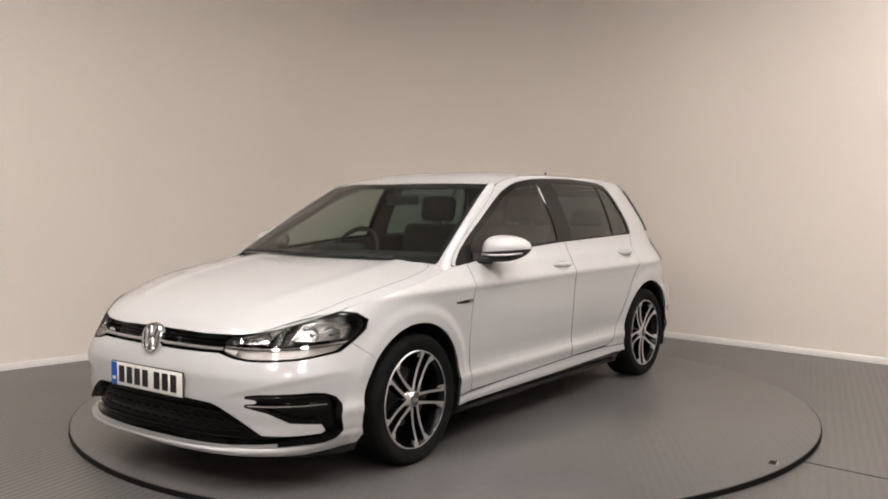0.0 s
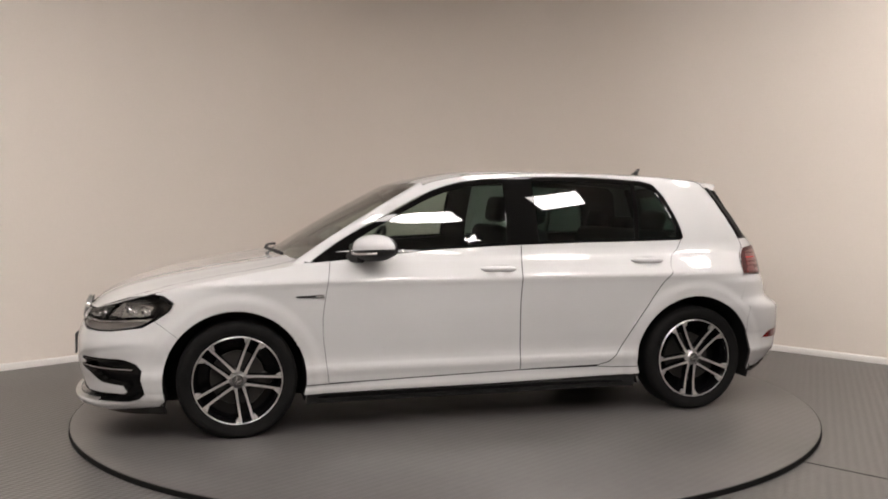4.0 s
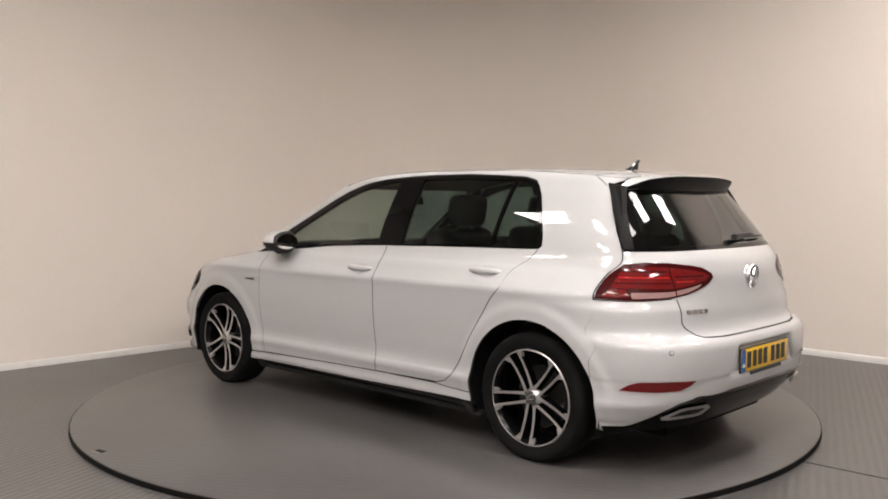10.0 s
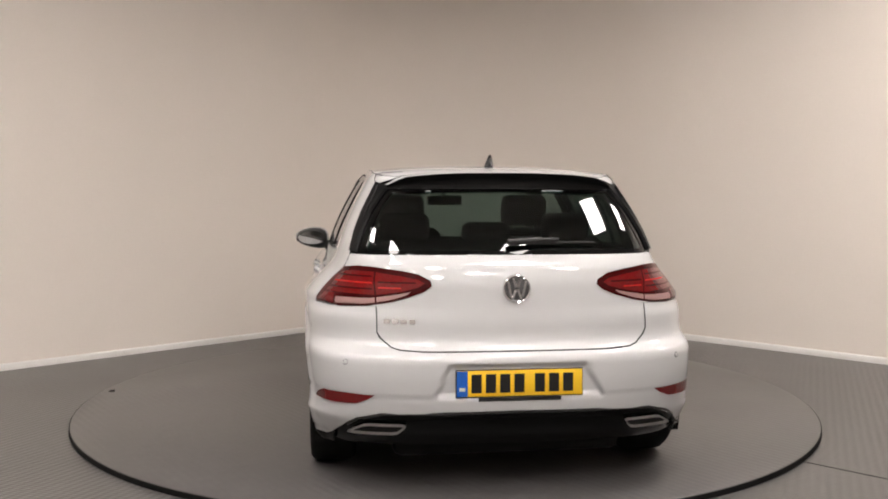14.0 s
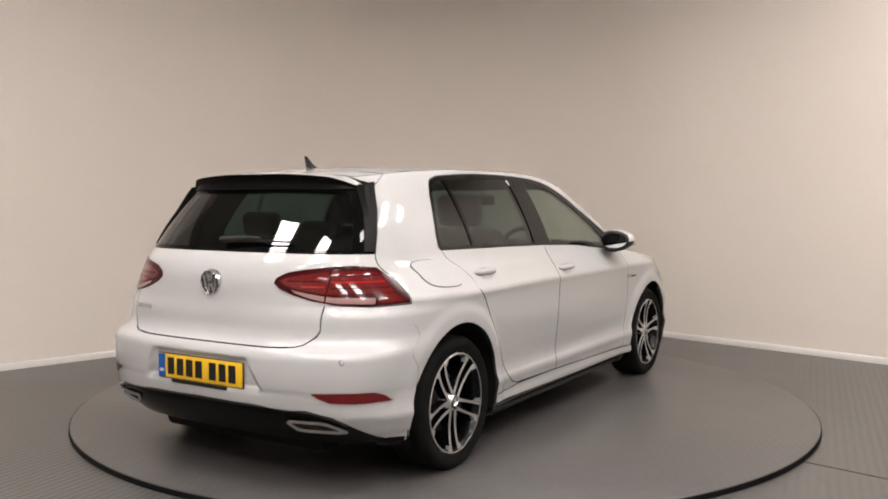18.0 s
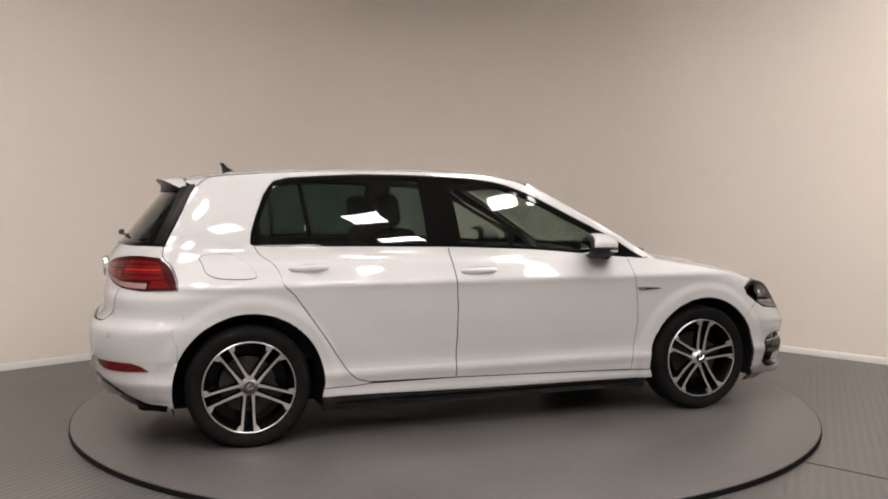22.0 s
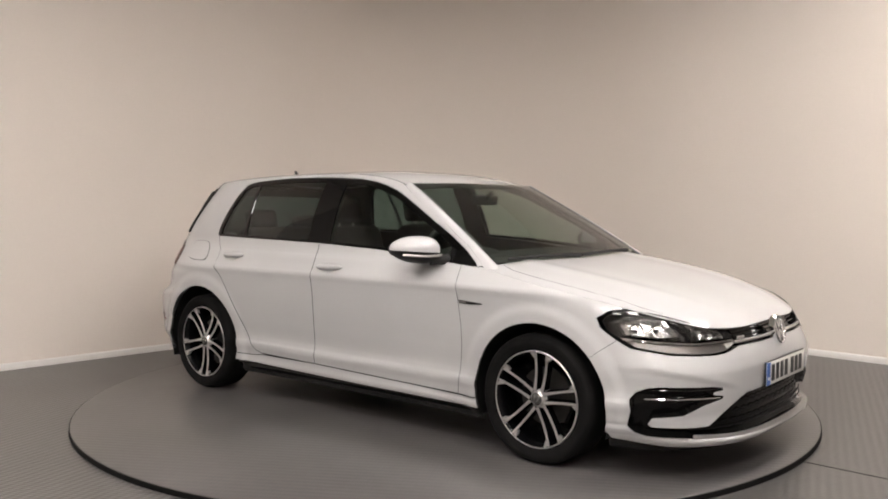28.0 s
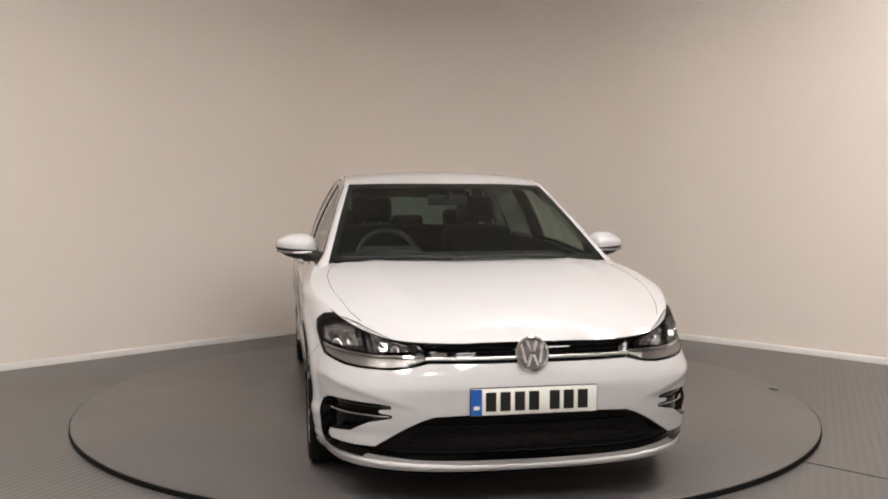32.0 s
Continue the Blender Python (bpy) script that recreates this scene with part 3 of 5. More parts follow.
def build_sides():
    shoulder = [(0.92 + 0.05 * i, shoulder_z(0.92 + 0.05 * i)) for i in range(17)]
    for side in (1, -1):
        # front wing
        wing = xz(list(reversed(DOOR_FRONT))[:-1]) + xz([(0.832, 0.909), (0.935, 0.900), (0.96, 0.901)]) + xz(shoulder[1:-1]) + front([(0.762, 0.753), (0.801, 0.743), (0.829, 0.711), (0.831, 0.67), (0.8185, 0.6185)])
        wing += xz([SEAM] + [p for p in reversed(ARCH_F) if p[0] < SEAM[0] - 0.004 and p[1] > 0.27]) + xz([(0.962, 0.260)])
        w = panel("front_wing", [wing], PAINT, car, side=side, step=0.02, gap=0.0003)
        strip("side_badge", xz([(0.872, 0.739), (1.015, 0.731), (1.015, 0.726), (0.93, 0.7215), (0.872, 0.725)]), PLATE_BLACK, w, "small black and chrome side badge", side)
        strip("badge_bar", xz([(0.872, 0.737), (0.915, 0.734), (0.915, 0.726), (0.872, 0.727)]), CHROME, w, "", side, 0.006)
        # doors
        fd = xz(DOOR_FRONT) + xz([(-0.226, 0.285), (-0.226, 0.40), (-0.222, 0.55), (-0.222, 0.67), (-0.233, 0.85), (-0.252, 0.984)]) + xz([(-0.1, 0.979), (0.217, 0.965), (0.552, 0.936)])
        d = panel("front_door", [fd], PAINT, car, side=side, step=0.02, out=handle_cup(-0.10, 0.846))
        handle(d, -0.205, 0.012, 0.852, side)
        rd = xz([(-0.252, 0.984), (-0.233, 0.85), (-0.222, 0.67), (-0.222, 0.55), (-0.226, 0.40), (-0.226, 0.285)]) + xz(list(reversed(DOOR_REAR))) + xz([(-0.677, 0.993)])
        r = panel("rear_door", [rd], PAINT, car, side=side, step=0.02, out=handle_cup(-1.015, 0.878))
        handle(r, -1.118, -0.905, 0.884, side)
        # quarter panel with the rear pillar
        q = xz(list(reversed(DOOR_REAR))) + xz(WINDOW[6:]) + xz([(0.935, 0.900)]) + xz(list(reversed(PILLAR))) + xz(list(reversed(TOP)))
        q += back([(0.552, 1.30), (0.572, 1.26), (0.614, 1.18), (0.653, 1.085), (0.675, 1.0), (0.6985, 0.951), (0.764, 0.881), (0.8222, 0.7945)])
        q += xz([(-1.655, 0.775), (-1.65, 0.70), (-1.656, 0.62), (-1.657, 0.52), (-1.657, 0.4390)] + [p for p in ARCH_R if p[0] > -1.66 and (p[1] > 0.285 or p[0] < -1.5)]) + xz([(-0.945, 0.274), (-0.80, 0.274), (-0.69, 0.283)])
        qp = panel("quarter_panel", [q], PAINT, car, side=side, step=0.02)
        if side < 0:
            flap = rounded_loop(xz([(-1.552, 0.945), (-1.50, 0.964), (-1.36, 0.962), (-1.31, 0.91), (-1.268, 0.858), (-1.29, 0.838), (-1.47, 0.842), (-1.53, 0.88)]))
            panel("flap_joint", [flap], JOINT, qp, "", out=0.0030, flange=0.004, side=side, gap=0, step=0.02, edge=0.012)
            panel("fuel_flap", [flap], PAINT, qp, "white painted fuel flap", out=0.0042, flange=0.004, side=side, gap=0.0022, step=0.02, edge=0.012)
        # sill
        sill = xz([(0.966, 0.2585), (0.845, 0.2605), (-0.226, 0.2835), (-0.69, 0.2825), (-0.80, 0.2735), (-0.945, 0.2735), (-0.953, SILL_Z + 0.012), (0.0, SILL_Z - 0.002), (0.978, SILL_Z - 0.008)])
        panel("sill", [sill], PAINT, car, side=side, out=lambda u, z: 0.006 - 0.004 * min(1.0, max(0.0, (z - 0.245) / 0.03)), step=0.02, gap=0.0008)
        low = xz([(0.96, SILL_Z - 0.002), (0.0, SILL_Z - 0.008), (-0.95, SILL_Z - 0.002), (-0.95, 0.135), (0.96, 0.135)])
        panel("sill_blade", [low], BLACK_GLOSS, car, side=side, out=-0.012, label="gloss black sill extension")
        # window frame with its panes
        holes = [xz(g) for g in (G_FRONT, G_REAR, G_QUART)]
        panel("window_frame", [xz(WINDOW)] + holes, GLASS_BORDER, car, "gloss black window surround", side=side, out=-0.003, flange=0.010)
        for nm, g, mt, lb in (("door_window", holes[0], GLASS, "lightly tinted door glass"), ("door_window", holes[1], GLASS_DARK, "dark privacy glass"), ("quarter_window", holes[2], GLASS_DARK, "dark privacy glass")):
            panel(nm, [g], mt, car, lb, side=side, out=-0.008, flange=0, gap=-0.006, step=0.06, edge=0.03)
        lining = xz([(0.80, 0.30), (-0.9, 0.30), (-0.95, 0.70), (-1.50, 0.75), (-1.52, 1.0), (-1.46, 1.30)] + [(x / 10, roof_edge_z(x / 10) - 0.012) for x in range(-14, 3)] + [(0.42, 1.190), (0.61, 1.09), (0.79, 0.985)])
        panel("side_lining", [lining] + [shrink(h, -0.012) for h in holes], TRIM, car, "dark inner trim", side=side, out=-0.035, flange=0, gap=0, step=0.07, edge=0.05)
        headlight(side)
        tail_lamp(side)
        mirror(side)


SEAM = (1.607, 0.532)
G_FRONT = [(0.72, 0.938), (0.217, 0.978), (-0.17, 0.995), (-0.182, 1.15), (-0.195, 1.342), (-0.08, 1.330), (0.05, 1.312), (0.13, 1.292), (0.22, 1.262), (0.31, 1.221), (0.40, 1.174), (0.50, 1.120), (0.60, 1.068), (0.72, 0.995)]
G_REAR = [(-0.36, 0.998), (-0.677, 1.005), (-0.976, 1.010), (-0.996, 1.18), (-1.014, 1.335), (-0.70, 1.350), (-0.45, 1.350), (-0.372, 1.349), (-0.366, 1.15)]
G_QUART = [(-1.00, 1.011), (-1.262, 1.014), (-1.258, 1.08), (-1.225, 1.17), (-1.185, 1.26), (-1.145, 1.308), (-1.09, 1.328), (-1.035, 1.334), (-1.018, 1.18)]


def strip(name, loop, mat, parent, label="", side=1, out=0.004):
    """A thin piece that lies on the skin."""
    return panel(name, [loop], mat, parent, label, out=out, flange=out + 0.002, side=side, gap=0, step=0.03, edge=0.012)


def handle(door, x0, x1, z, side):
    bm = bmesh.new()
    n = 16
    rows = []
    for i in range(n + 1):
        t = i / n
        x = x0 + (x1 - x0) * t
        w = 0.0125 * (1 - abs(2 * t - 1) ** 5) + 0.003
        o = 0.027 * (1 - abs(2 * t - 1) ** 5) - 0.002
        y = half_width(x, z) + o
        zz = z + 0.004 * t
        rows.append([bm.verts.new((x, side * (y + dy), zz + w * k)) for k, dy in ((-0.75, -0.016), (-1.0, -0.010), (-0.75, -0.003), (0.0, 0.0), (0.75, -0.005), (1.0, -0.013), (0.8, -0.018))])
    for a, b in zip(rows, rows[1:]):
        for k in range(7):
            bm.faces.new((a[k], a[(k + 1) % 7], b[(k + 1) % 7], b[k]))
    bm.faces.new(rows[0])
    bm.faces.new(rows[-1])
    part("handle", bm, PAINT, door, angle=60)


def bowl(parent, u, z, depth, radius, side, name="reflector"):
    """A small bright reflector bowl that looks out of the skin."""
    p, n = Vector(body(u, z, depth)), Vector(body_normal(u, z))
    n = (n + Vector((1.2, 0, 0))).normalized()
    p.y *= side
    n.y *= side
    m = Matrix.Translation(p) @ n.to_track_quat("Y", "Z").to_matrix().to_4x4()
    bm = bmesh.new()
    lathe(bm, [(0.0001, -0.03), (radius * 0.3, -0.029), (radius * 0.7, -0.02), (radius, 0.0), (radius * 1.08, 0.002), (radius * 1.1, -0.004)], 28, m)
    ob = part(name, bm, REFLECTOR, parent, "bright lamp reflector")
    bm = bmesh.new()
    lathe(bm, [(0.0001, 0.004), (radius * 0.22, -0.002), (radius * 0.26, -0.028)], 16, m)
    part("bulb_cap", bm, LAMP_GREY, parent)


def headlight(side):
    loop = rounded_loop(front(LAMP), 1)
    root = panel("headlight", [loop], LENS, car, "clear headlight lens over a dark housing", side=side, out=0.001, flange=0.0, step=0.03)
    panel("housing", [loop], LAMP_HOUSING, root, "dark grey lamp housing", side=side, out=-0.055, flange=-0.055, step=0.03)
    panel("lamp_edge", [loop, shrink(resample(loop, 0.016), 0.0045)], BLACK_GLOSS, root, "black lamp rim", side=side, out=-0.001, flange=0.02, step=0.03)
    strip("day_light", front([(0.806, 0.618), (0.72, 0.607), (0.62, 0.602), (0.52, 0.602), (0.428, 0.608), (0.427, 0.596), (0.49, 0.577), (0.56, 0.569), (0.65, 0.569), (0.729, 0.574), (0.796, 0.594)]), LAMP_CLEAR, root, "pale ribbed running light", side, -0.012)
    strip("trim_bar", front([(0.812, 0.631), (0.72, 0.618), (0.62, 0.611), (0.43, 0.616), (0.43, 0.608), (0.62, 0.603), (0.72, 0.609), (0.808, 0.621)]), CHROME, root, "chrome trim bar", side, -0.008)
    strip("side_light", front([(0.497, 0.600), (0.43, 0.603), (0.43, 0.598), (0.49, 0.582)]), PLATE_WHITE, root, "white side light block", side, -0.008)
    strip("divider", front([(0.672, 0.726), (0.660, 0.722), (0.640, 0.614), (0.654, 0.614)]), BLACK_GLOSS, root, "black divider", side, -0.012)
    strip("bezel", front([(0.805, 0.690), (0.775, 0.722), (0.70, 0.722), (0.61, 0.684), (0.52, 0.652), (0.46, 0.640), (0.46, 0.625), (0.62, 0.618), (0.72, 0.626), (0.806, 0.640)]), LAMP_BEZEL, root, "satin chrome lamp bezel", side, -0.040)
    for y, z, r in ((0.776, 0.664, 0.034), (0.724, 0.668, 0.034), (0.596, 0.652, 0.030), (0.545, 0.641, 0.026), (0.487, 0.633, 0.018)):
        bowl(root, fy(y, z)[0], z, -0.018, r, side)
    strip("reflector_window", front([(0.80, 0.690), (0.752, 0.712), (0.690, 0.708), (0.676, 0.640), (0.74, 0.634), (0.800, 0.645)]), REFLECTOR, root, "bright framed reflector", side, -0.034)
    strip("reflector_window", front([(0.632, 0.684), (0.60, 0.681), (0.54, 0.661), (0.49, 0.649), (0.49, 0.628), (0.60, 0.626)]), REFLECTOR, root, "bright framed reflector", side, -0.036)


def tail_lamp(side):
    root = panel("tail_lamp", [back(TAIL)], RED_DARK, car, "dark red tail lamp with a pale lower strip", side=side, out=0.004, flange=0.03, step=0.02, gap=0.001)
    bands = (("light_band", [(0.772, 0.842), (0.70, 0.925), (0.66, 0.934), (0.575, 0.932), (0.575, 0.838)], RED), ("light_band", [(0.568, 0.931), (0.46, 0.915), (0.40, 0.903), (0.375, 0.889), (0.40, 0.872), (0.47, 0.855), (0.568, 0.839)], RED),
             ("corner_light", [(0.808, 0.803), (0.777, 0.836), (0.74, 0.836), (0.744, 0.801)], RED), ("reversing_light", [(0.736, 0.797), (0.732, 0.822), (0.60, 0.825), (0.575, 0.828), (0.575, 0.808), (0.62, 0.801)], LAMP_PALE),
             ("reversing_light", [(0.568, 0.829), (0.48, 0.844), (0.43, 0.854), (0.45, 0.840), (0.517, 0.819), (0.568, 0.809)], LAMP_PALE))
    for nm, loop, mt in bands:
        strip(nm, back(loop), mt, root, "", side, 0.0058)
    for z, y0, y1, mt in ((0.862, 0.755, 0.585, RED_DARK), (0.886, 0.735, 0.585, RED_LIT), (0.912, 0.715, 0.585, RED_DARK),
                          (0.868, 0.562, 0.47, RED_LIT), (0.890, 0.562, 0.41, RED_DARK)):
        strip("ridge", back([(y0, z - 0.0028), (y0 - 0.003, z + 0.0028), (y1, z + 0.0028), (y1, z - 0.0028)]), mt, root, "", side, 0.0068)


MIRROR_X = 0.588


def mirror(side):
    upper, lower = bmesh.new(), bmesh.new()
    src = bmesh.new()
    bmesh.ops.create_uvsphere(src, u_segments=40, v_segments=28, radius=1.0)
    shell = {}
    for f in src.faces:
        bm = lower if f.calc_center_median().z < -0.15 or f.calc_center_median().x < -0.42 else upper
        vs = []
        for v in f.verts:
            key = (id(bm), v.index)
            if key not in shell:
                x, y, z = v.co
                px = (0.125 if x > 0 else 0.085) * math.copysign(abs(x) ** 0.9, x) - 0.035 * y * 0.9
                py = 0.112 * math.copysign(abs(y) ** 0.85, y)
                pz = 0.069 * math.copysign(abs(z) ** 0.85, z) * (1.0 - 0.28 * y) + 0.006 * y
                if x < 0:
                    px = max(px, -0.060 - 0.035 * y)
                shell[key] = bm.verts.new((MIRROR_X + px, side * (0.893 + py), 0.980 + pz))
            vs.append(shell[key])
        bm.faces.new(vs)
    src.free()
    m = part("door_mirror", upper, PAINT, car, "white door mirror shell with a black underside")
    part("lower_shell", lower, BLACK_PLASTIC, m, "black lower and inner mirror shell")
    bm = bmesh.new()
    pts = [(0.893 + 0.092 * math.cos(2 * math.pi * i / 28), 0.981 + 0.046 * math.sin(2 * math.pi * i / 28)) for i in range(28)]
    bm.faces.new([bm.verts.new((MIRROR_X - 0.0715 - 0.20 * (y - 0.893), side * y, z)) for y, z in pts])
    part("mirror_glass", bm, CHROME, m, "silvered mirror glass")
    bm = bmesh.new()
    tube(bm, [(0.71, side * 0.765, 0.925), (0.70, side * 0.805, 0.927), (0.67, side * 0.845, 0.933)], [0.034, 0.026, 0.034], 12)
    part("foot", bm, BLACK_PLASTIC, m, "black mirror foot")
    bm = bmesh.new()
    tube(bm, [(MIRROR_X + x, side * (0.893 + y), z) for x, y, z in ((0.027, 0.103, 0.957), (0.063, 0.087, 0.955), (0.094, 0.055, 0.952), (0.118, 0.005, 0.950), (0.129, -0.045, 0.951), (0.125, -0.080, 0.953))], 0.0062, 8)
    part("indicator", bm, LAMP_CLEAR, m, "clear indicator strip")


def number_plate(x, z, facing, mat, tilt, label):
    root = new("number_plate")
    put(root, car, label)
    bm = bmesh.new()
    box(bm, (0.006, 0.524, 0.113), None, 0.002)
    part("plate_backing", bm, PLATE_BLACK, root, "thin black plate surround")
    bm = bmesh.new()
    box(bm, (0.003, 0.516, 0.105), pose(0.0045, 0, 0), 0.001)
    part("plate_face", bm, mat, root, "plain plate face")
    bm = bmesh.new()
    box(bm, (0.002, 0.044, 0.103), pose(0.0062, -0.236 * 1, 0))
    part("blue_band", bm, PLATE_BLUE, root, "blue end band", smooth=False)
    bm = bmesh.new()
    box(bm, (0.001, 0.024, 0.014), pose(0.0078, -0.236, -0.022))
    part("band_mark", bm, PLATE_WHITE, root, "", smooth=False)
    for i in range(7):
        bm = bmesh.new()
        w = 0.042
        y = -0.178 + i * 0.0585 + (0.026 if i >= 4 else 0.0)
        box(bm, (0.002, w, 0.076), pose(0.0062, y, 0.0), 0.0008, 1)
        part("bar", bm, PLATE_BLACK, root, smooth=False)
    root.matrix_basis = pose(x, 0.0, z, 0, 0, 0 if facing > 0 else 180) @ pose(0, 0, 0, 0, tilt, 0)


def badge(x, z, facing, r, tilt):
    m = pose(x, 0, z, 0, 0, 0 if facing > 0 else 180) @ pose(0, 0, 0, 0, tilt, 0) @ pose(0, 0, 0, 0, 0, -90)
    bm = bmesh.new()
    lathe(bm, [(r * 0.82, 0.004), (r * 0.85, 0.012), (r * 0.93, 0.0145), (r, 0.009), (r, -0.012)], 48, m)
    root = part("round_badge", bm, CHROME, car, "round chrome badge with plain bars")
    bm = bmesh.new()
    lathe(bm, [(0.0001, 0.006), (r * 0.5, 0.0055), (r * 0.85, 0.003)], 36, m)
    part("badge_disc", bm, LAMP_GREY, root)
    for k in (-1, 1):
        for off, ln, lift, lean in ((0.18, 0.66, 0.42, 18), (0.52, 1.15, 0.0, 12), (0.19, 0.74, -0.40, -20)):
            bm = bmesh.new()
            box(bm, (r * 0.17, 0.007, r * ln), m @ pose(k * off * r, 0.008, lift * r, 0, k * lean, 0), 0.0016, 2)
            part("badge_bar", bm, CHROME, root, smooth=False)


def mirror_u(points, rear):
    return points + [((2 * U_END - a) if rear else -a, b) for a, b in reversed(points[1:-1])]


def bumper_recess(u, z):
    """The hollow for the rear number plate."""
    y = abs(body(u, z)[1])
    edge = 0.285 + (0.575 - z) * 0.55

    def step(v):
        v = min(1.0, max(0.0, v))
        return v * v * (3 - 2 * v)
    return -0.020 * step((edge - y) / 0.022) * step((0.578 - z) / 0.022) * step((z - 0.428) / 0.02) - 0.006 * step((z - 0.43) / 0.012) * step((0.455 - z) / 0.012)


def bumper_crease(u, z):
    """A soft fold that sweeps from under the lamp down to the vent."""
    y = abs(body(u, z)[1])
    if y < 0.44 or z > 0.57 or z < 0.40:
        return 0.0
    line = 0.436 + 0.26 * (y - 0.55) if y < 0.80 else 0.501
    d = z - line
    fade = min(1.0, max(0.0, (y - 0.44) / 0.12)) * min(1.0, max(0.0, (0.845 - y) / 0.06)) * min(1.0, max(0.0, (0.57 - z) / 0.05))
    up = min(1.0, max(0.0, (d + 0.022) / 0.034))
    return 0.007 * fade * up * up * (3 - 2 * up) * math.exp(-max(0.0, d) / 0.045)


def sensor(bumper, y, z, ahead):
    """A round parking sensor in a thin ring, set flush in a bumper."""
    u = u_of_y(abs(y), z, ahead)
    p, n = Vector(body(u, z, 0.0)), Vector(body_normal(u, z))
    p.y, n.y = math.copysign(p.y, y), math.copysign(n.y, y)
    m = Matrix.Translation(p) @ n.to_track_quat("Y", "Z").to_matrix().to_4x4()
    bm = bmesh.new()
    lathe(bm, [(0.0001, 0.0022), (0.0085, 0.002), (0.0095, 0.0012), (0.0095, -0.004)], 20, m)
    part("parking_sensor", bm, PAINT, bumper, "small round parking sensor")
    bm = bmesh.new()
    lathe(bm, [(0.0097, 0.0008), (0.0115, 0.0006), (0.0115, -0.004)], 20, m)
    part("sensor_ring", bm, JOINT, bumper, "thin dark sensor ring")


def build_front():
    rim = front([(0.0, 0.583), (0.2, 0.583), (0.41, 0.585), (0.49, 0.566), (0.560, 0.558), (0.65, 0.558), (0.731, 0.563), (0.806, 0.586), (0.818, 0.6175)]) + xz([SEAM])
    rim += xz([p for p in ARCH_F if p[0] > SEAM[0] + 0.004 and 0.19 < p[1] < SEAM[1]]) + xz([(1.70, 0.191)])
    rim += front([(0.70, 0.190), (0.60, 0.188), (0.45, 0.187), (0.25, 0.187), (0.0, 0.187)])
    opening = front([(0.0, 0.388), (0.25, 0.387), (0.40, 0.380), (0.44, 0.366), (0.53, 0.318), (0.62, 0.256), (0.70, 0.252), (0.782, 0.252), (0.792, 0.264), (0.788, 0.292), (0.715, 0.306), (0.645, 0.350), (0.580, 0.366), (0.557, 0.373), (0.560, 0.385), (0.600, 0.390), (0.610, 0.397), (0.600, 0.404),
                     (0.560, 0.408), (0.563, 0.421), (0.61, 0.428), (0.70, 0.430), (0.775, 0.430), (0.797, 0.423), (0.812, 0.402), (0.821, 0.370), (0.824, 0.320), (0.820, 0.275), (0.815, 0.248), (0.803, 0.222), (0.780, 0.208), (0.62, 0.199), (0.45, 0.195), (0.25, 0.193), (0.0, 0.193)])
    hole = mirror_u(opening, False)
    b = panel("front_bumper", [mirror_u(rim, False), hole], PAINT, car, gap=0.0003, step=0.014, out=bumper_crease)
    panel("intake_backing", [hole], GLASS_BORDER, b, "black intake backing", out=-0.045, flange=-0.045, step=0.06)
    # honeycomb bars of the lower grille
    for i in range(5):
        z = 0.232 + 0.032 * i
        half = 0.60 - 0.034 * i if i else 0.60
        n = 28
        bm = bmesh.new()
        pts = []
        for j in range(n + 1):
            y = -half * 0.92 + 2 * half * 0.92 * j / n
            zz = z + (0.004 if j % 2 else -0.004)
            pts.append(body(fy(y, zz)[0], zz, -0.034))
        tube(bm, pts, 0.0028, 5)
        part("grille_bar", bm, CHASSIS, b)
    for side in (1, -1):
        for z, t in ((0.414, 0.004), (0.376, 0.0035)):
            bm = bmesh.new()
            pts = [body(side * fy(0.568 + 0.235 * k / 10, z)[0], z - 0.004 * k / 10, -0.006 - 0.022 * (k / 10)) for k in range(11)]
            tube(bm, pts, t, 8)
            part("vent_blade", bm, CHROME if z < 0.4 else BLACK_GLOSS, b, "slim bright vent blade" if z < 0.4 else "")
    for y in (0.66, -0.66):
        sensor(b, y, 0.512, True)
    # lip under the bumper
    lip = front([(0.0, 0.197), (0.25, 0.198), (0.45, 0.200), (0.60, 0.2025), (0.74, 0.205), (0.80, 0.206)]) + xz([(1.78, 0.207), (1.69, 0.208), (1.70, 0.190), (1.78, 0.1895)]) + front([(0.80, 0.189)]) + front([(0.74, 0.189), (0.60, 0.187), (0.45, 0.185), (0.25, 0.184), (0.0, 0.184)])
    panel("lip", [mirror_u(lip, False)], LIP, car, "pale silver bumper lip", out=lambda u, z: 0.006 + 0.020 * min(1.0, max(0.0, (0.203 - z) / 0.008)) * min(1.0, max(0.0, (body(u, z)[0] - 1.70) / 0.22)), flange=0.03, gap=0, step=0.012, edge=0.012)
    under = front([(0.0, 0.185), (0.45, 0.186), (0.70, 0.189)]) + xz([(1.69, 0.190), (1.67, 0.135)]) + front([(0.70, 0.13), (0.45, 0.13), (0.0, 0.13)])
    strip("splitter", mirror_u(under, False), BLACK_GLOSS, car, "gloss black splitter", 1, 0.004)
    # grille between the lamps
    g = mirror_u(front([(0.0, 0.664), (0.2, 0.664), (0.43, 0.657), (0.415, 0.588), (0.2, 0.583), (0.0, 0.583)]), False)
    gr = panel("grille", [g], GLASS_BORDER, car, "black radiator grille with a chrome strip", out=-0.03, flange=-0.03)
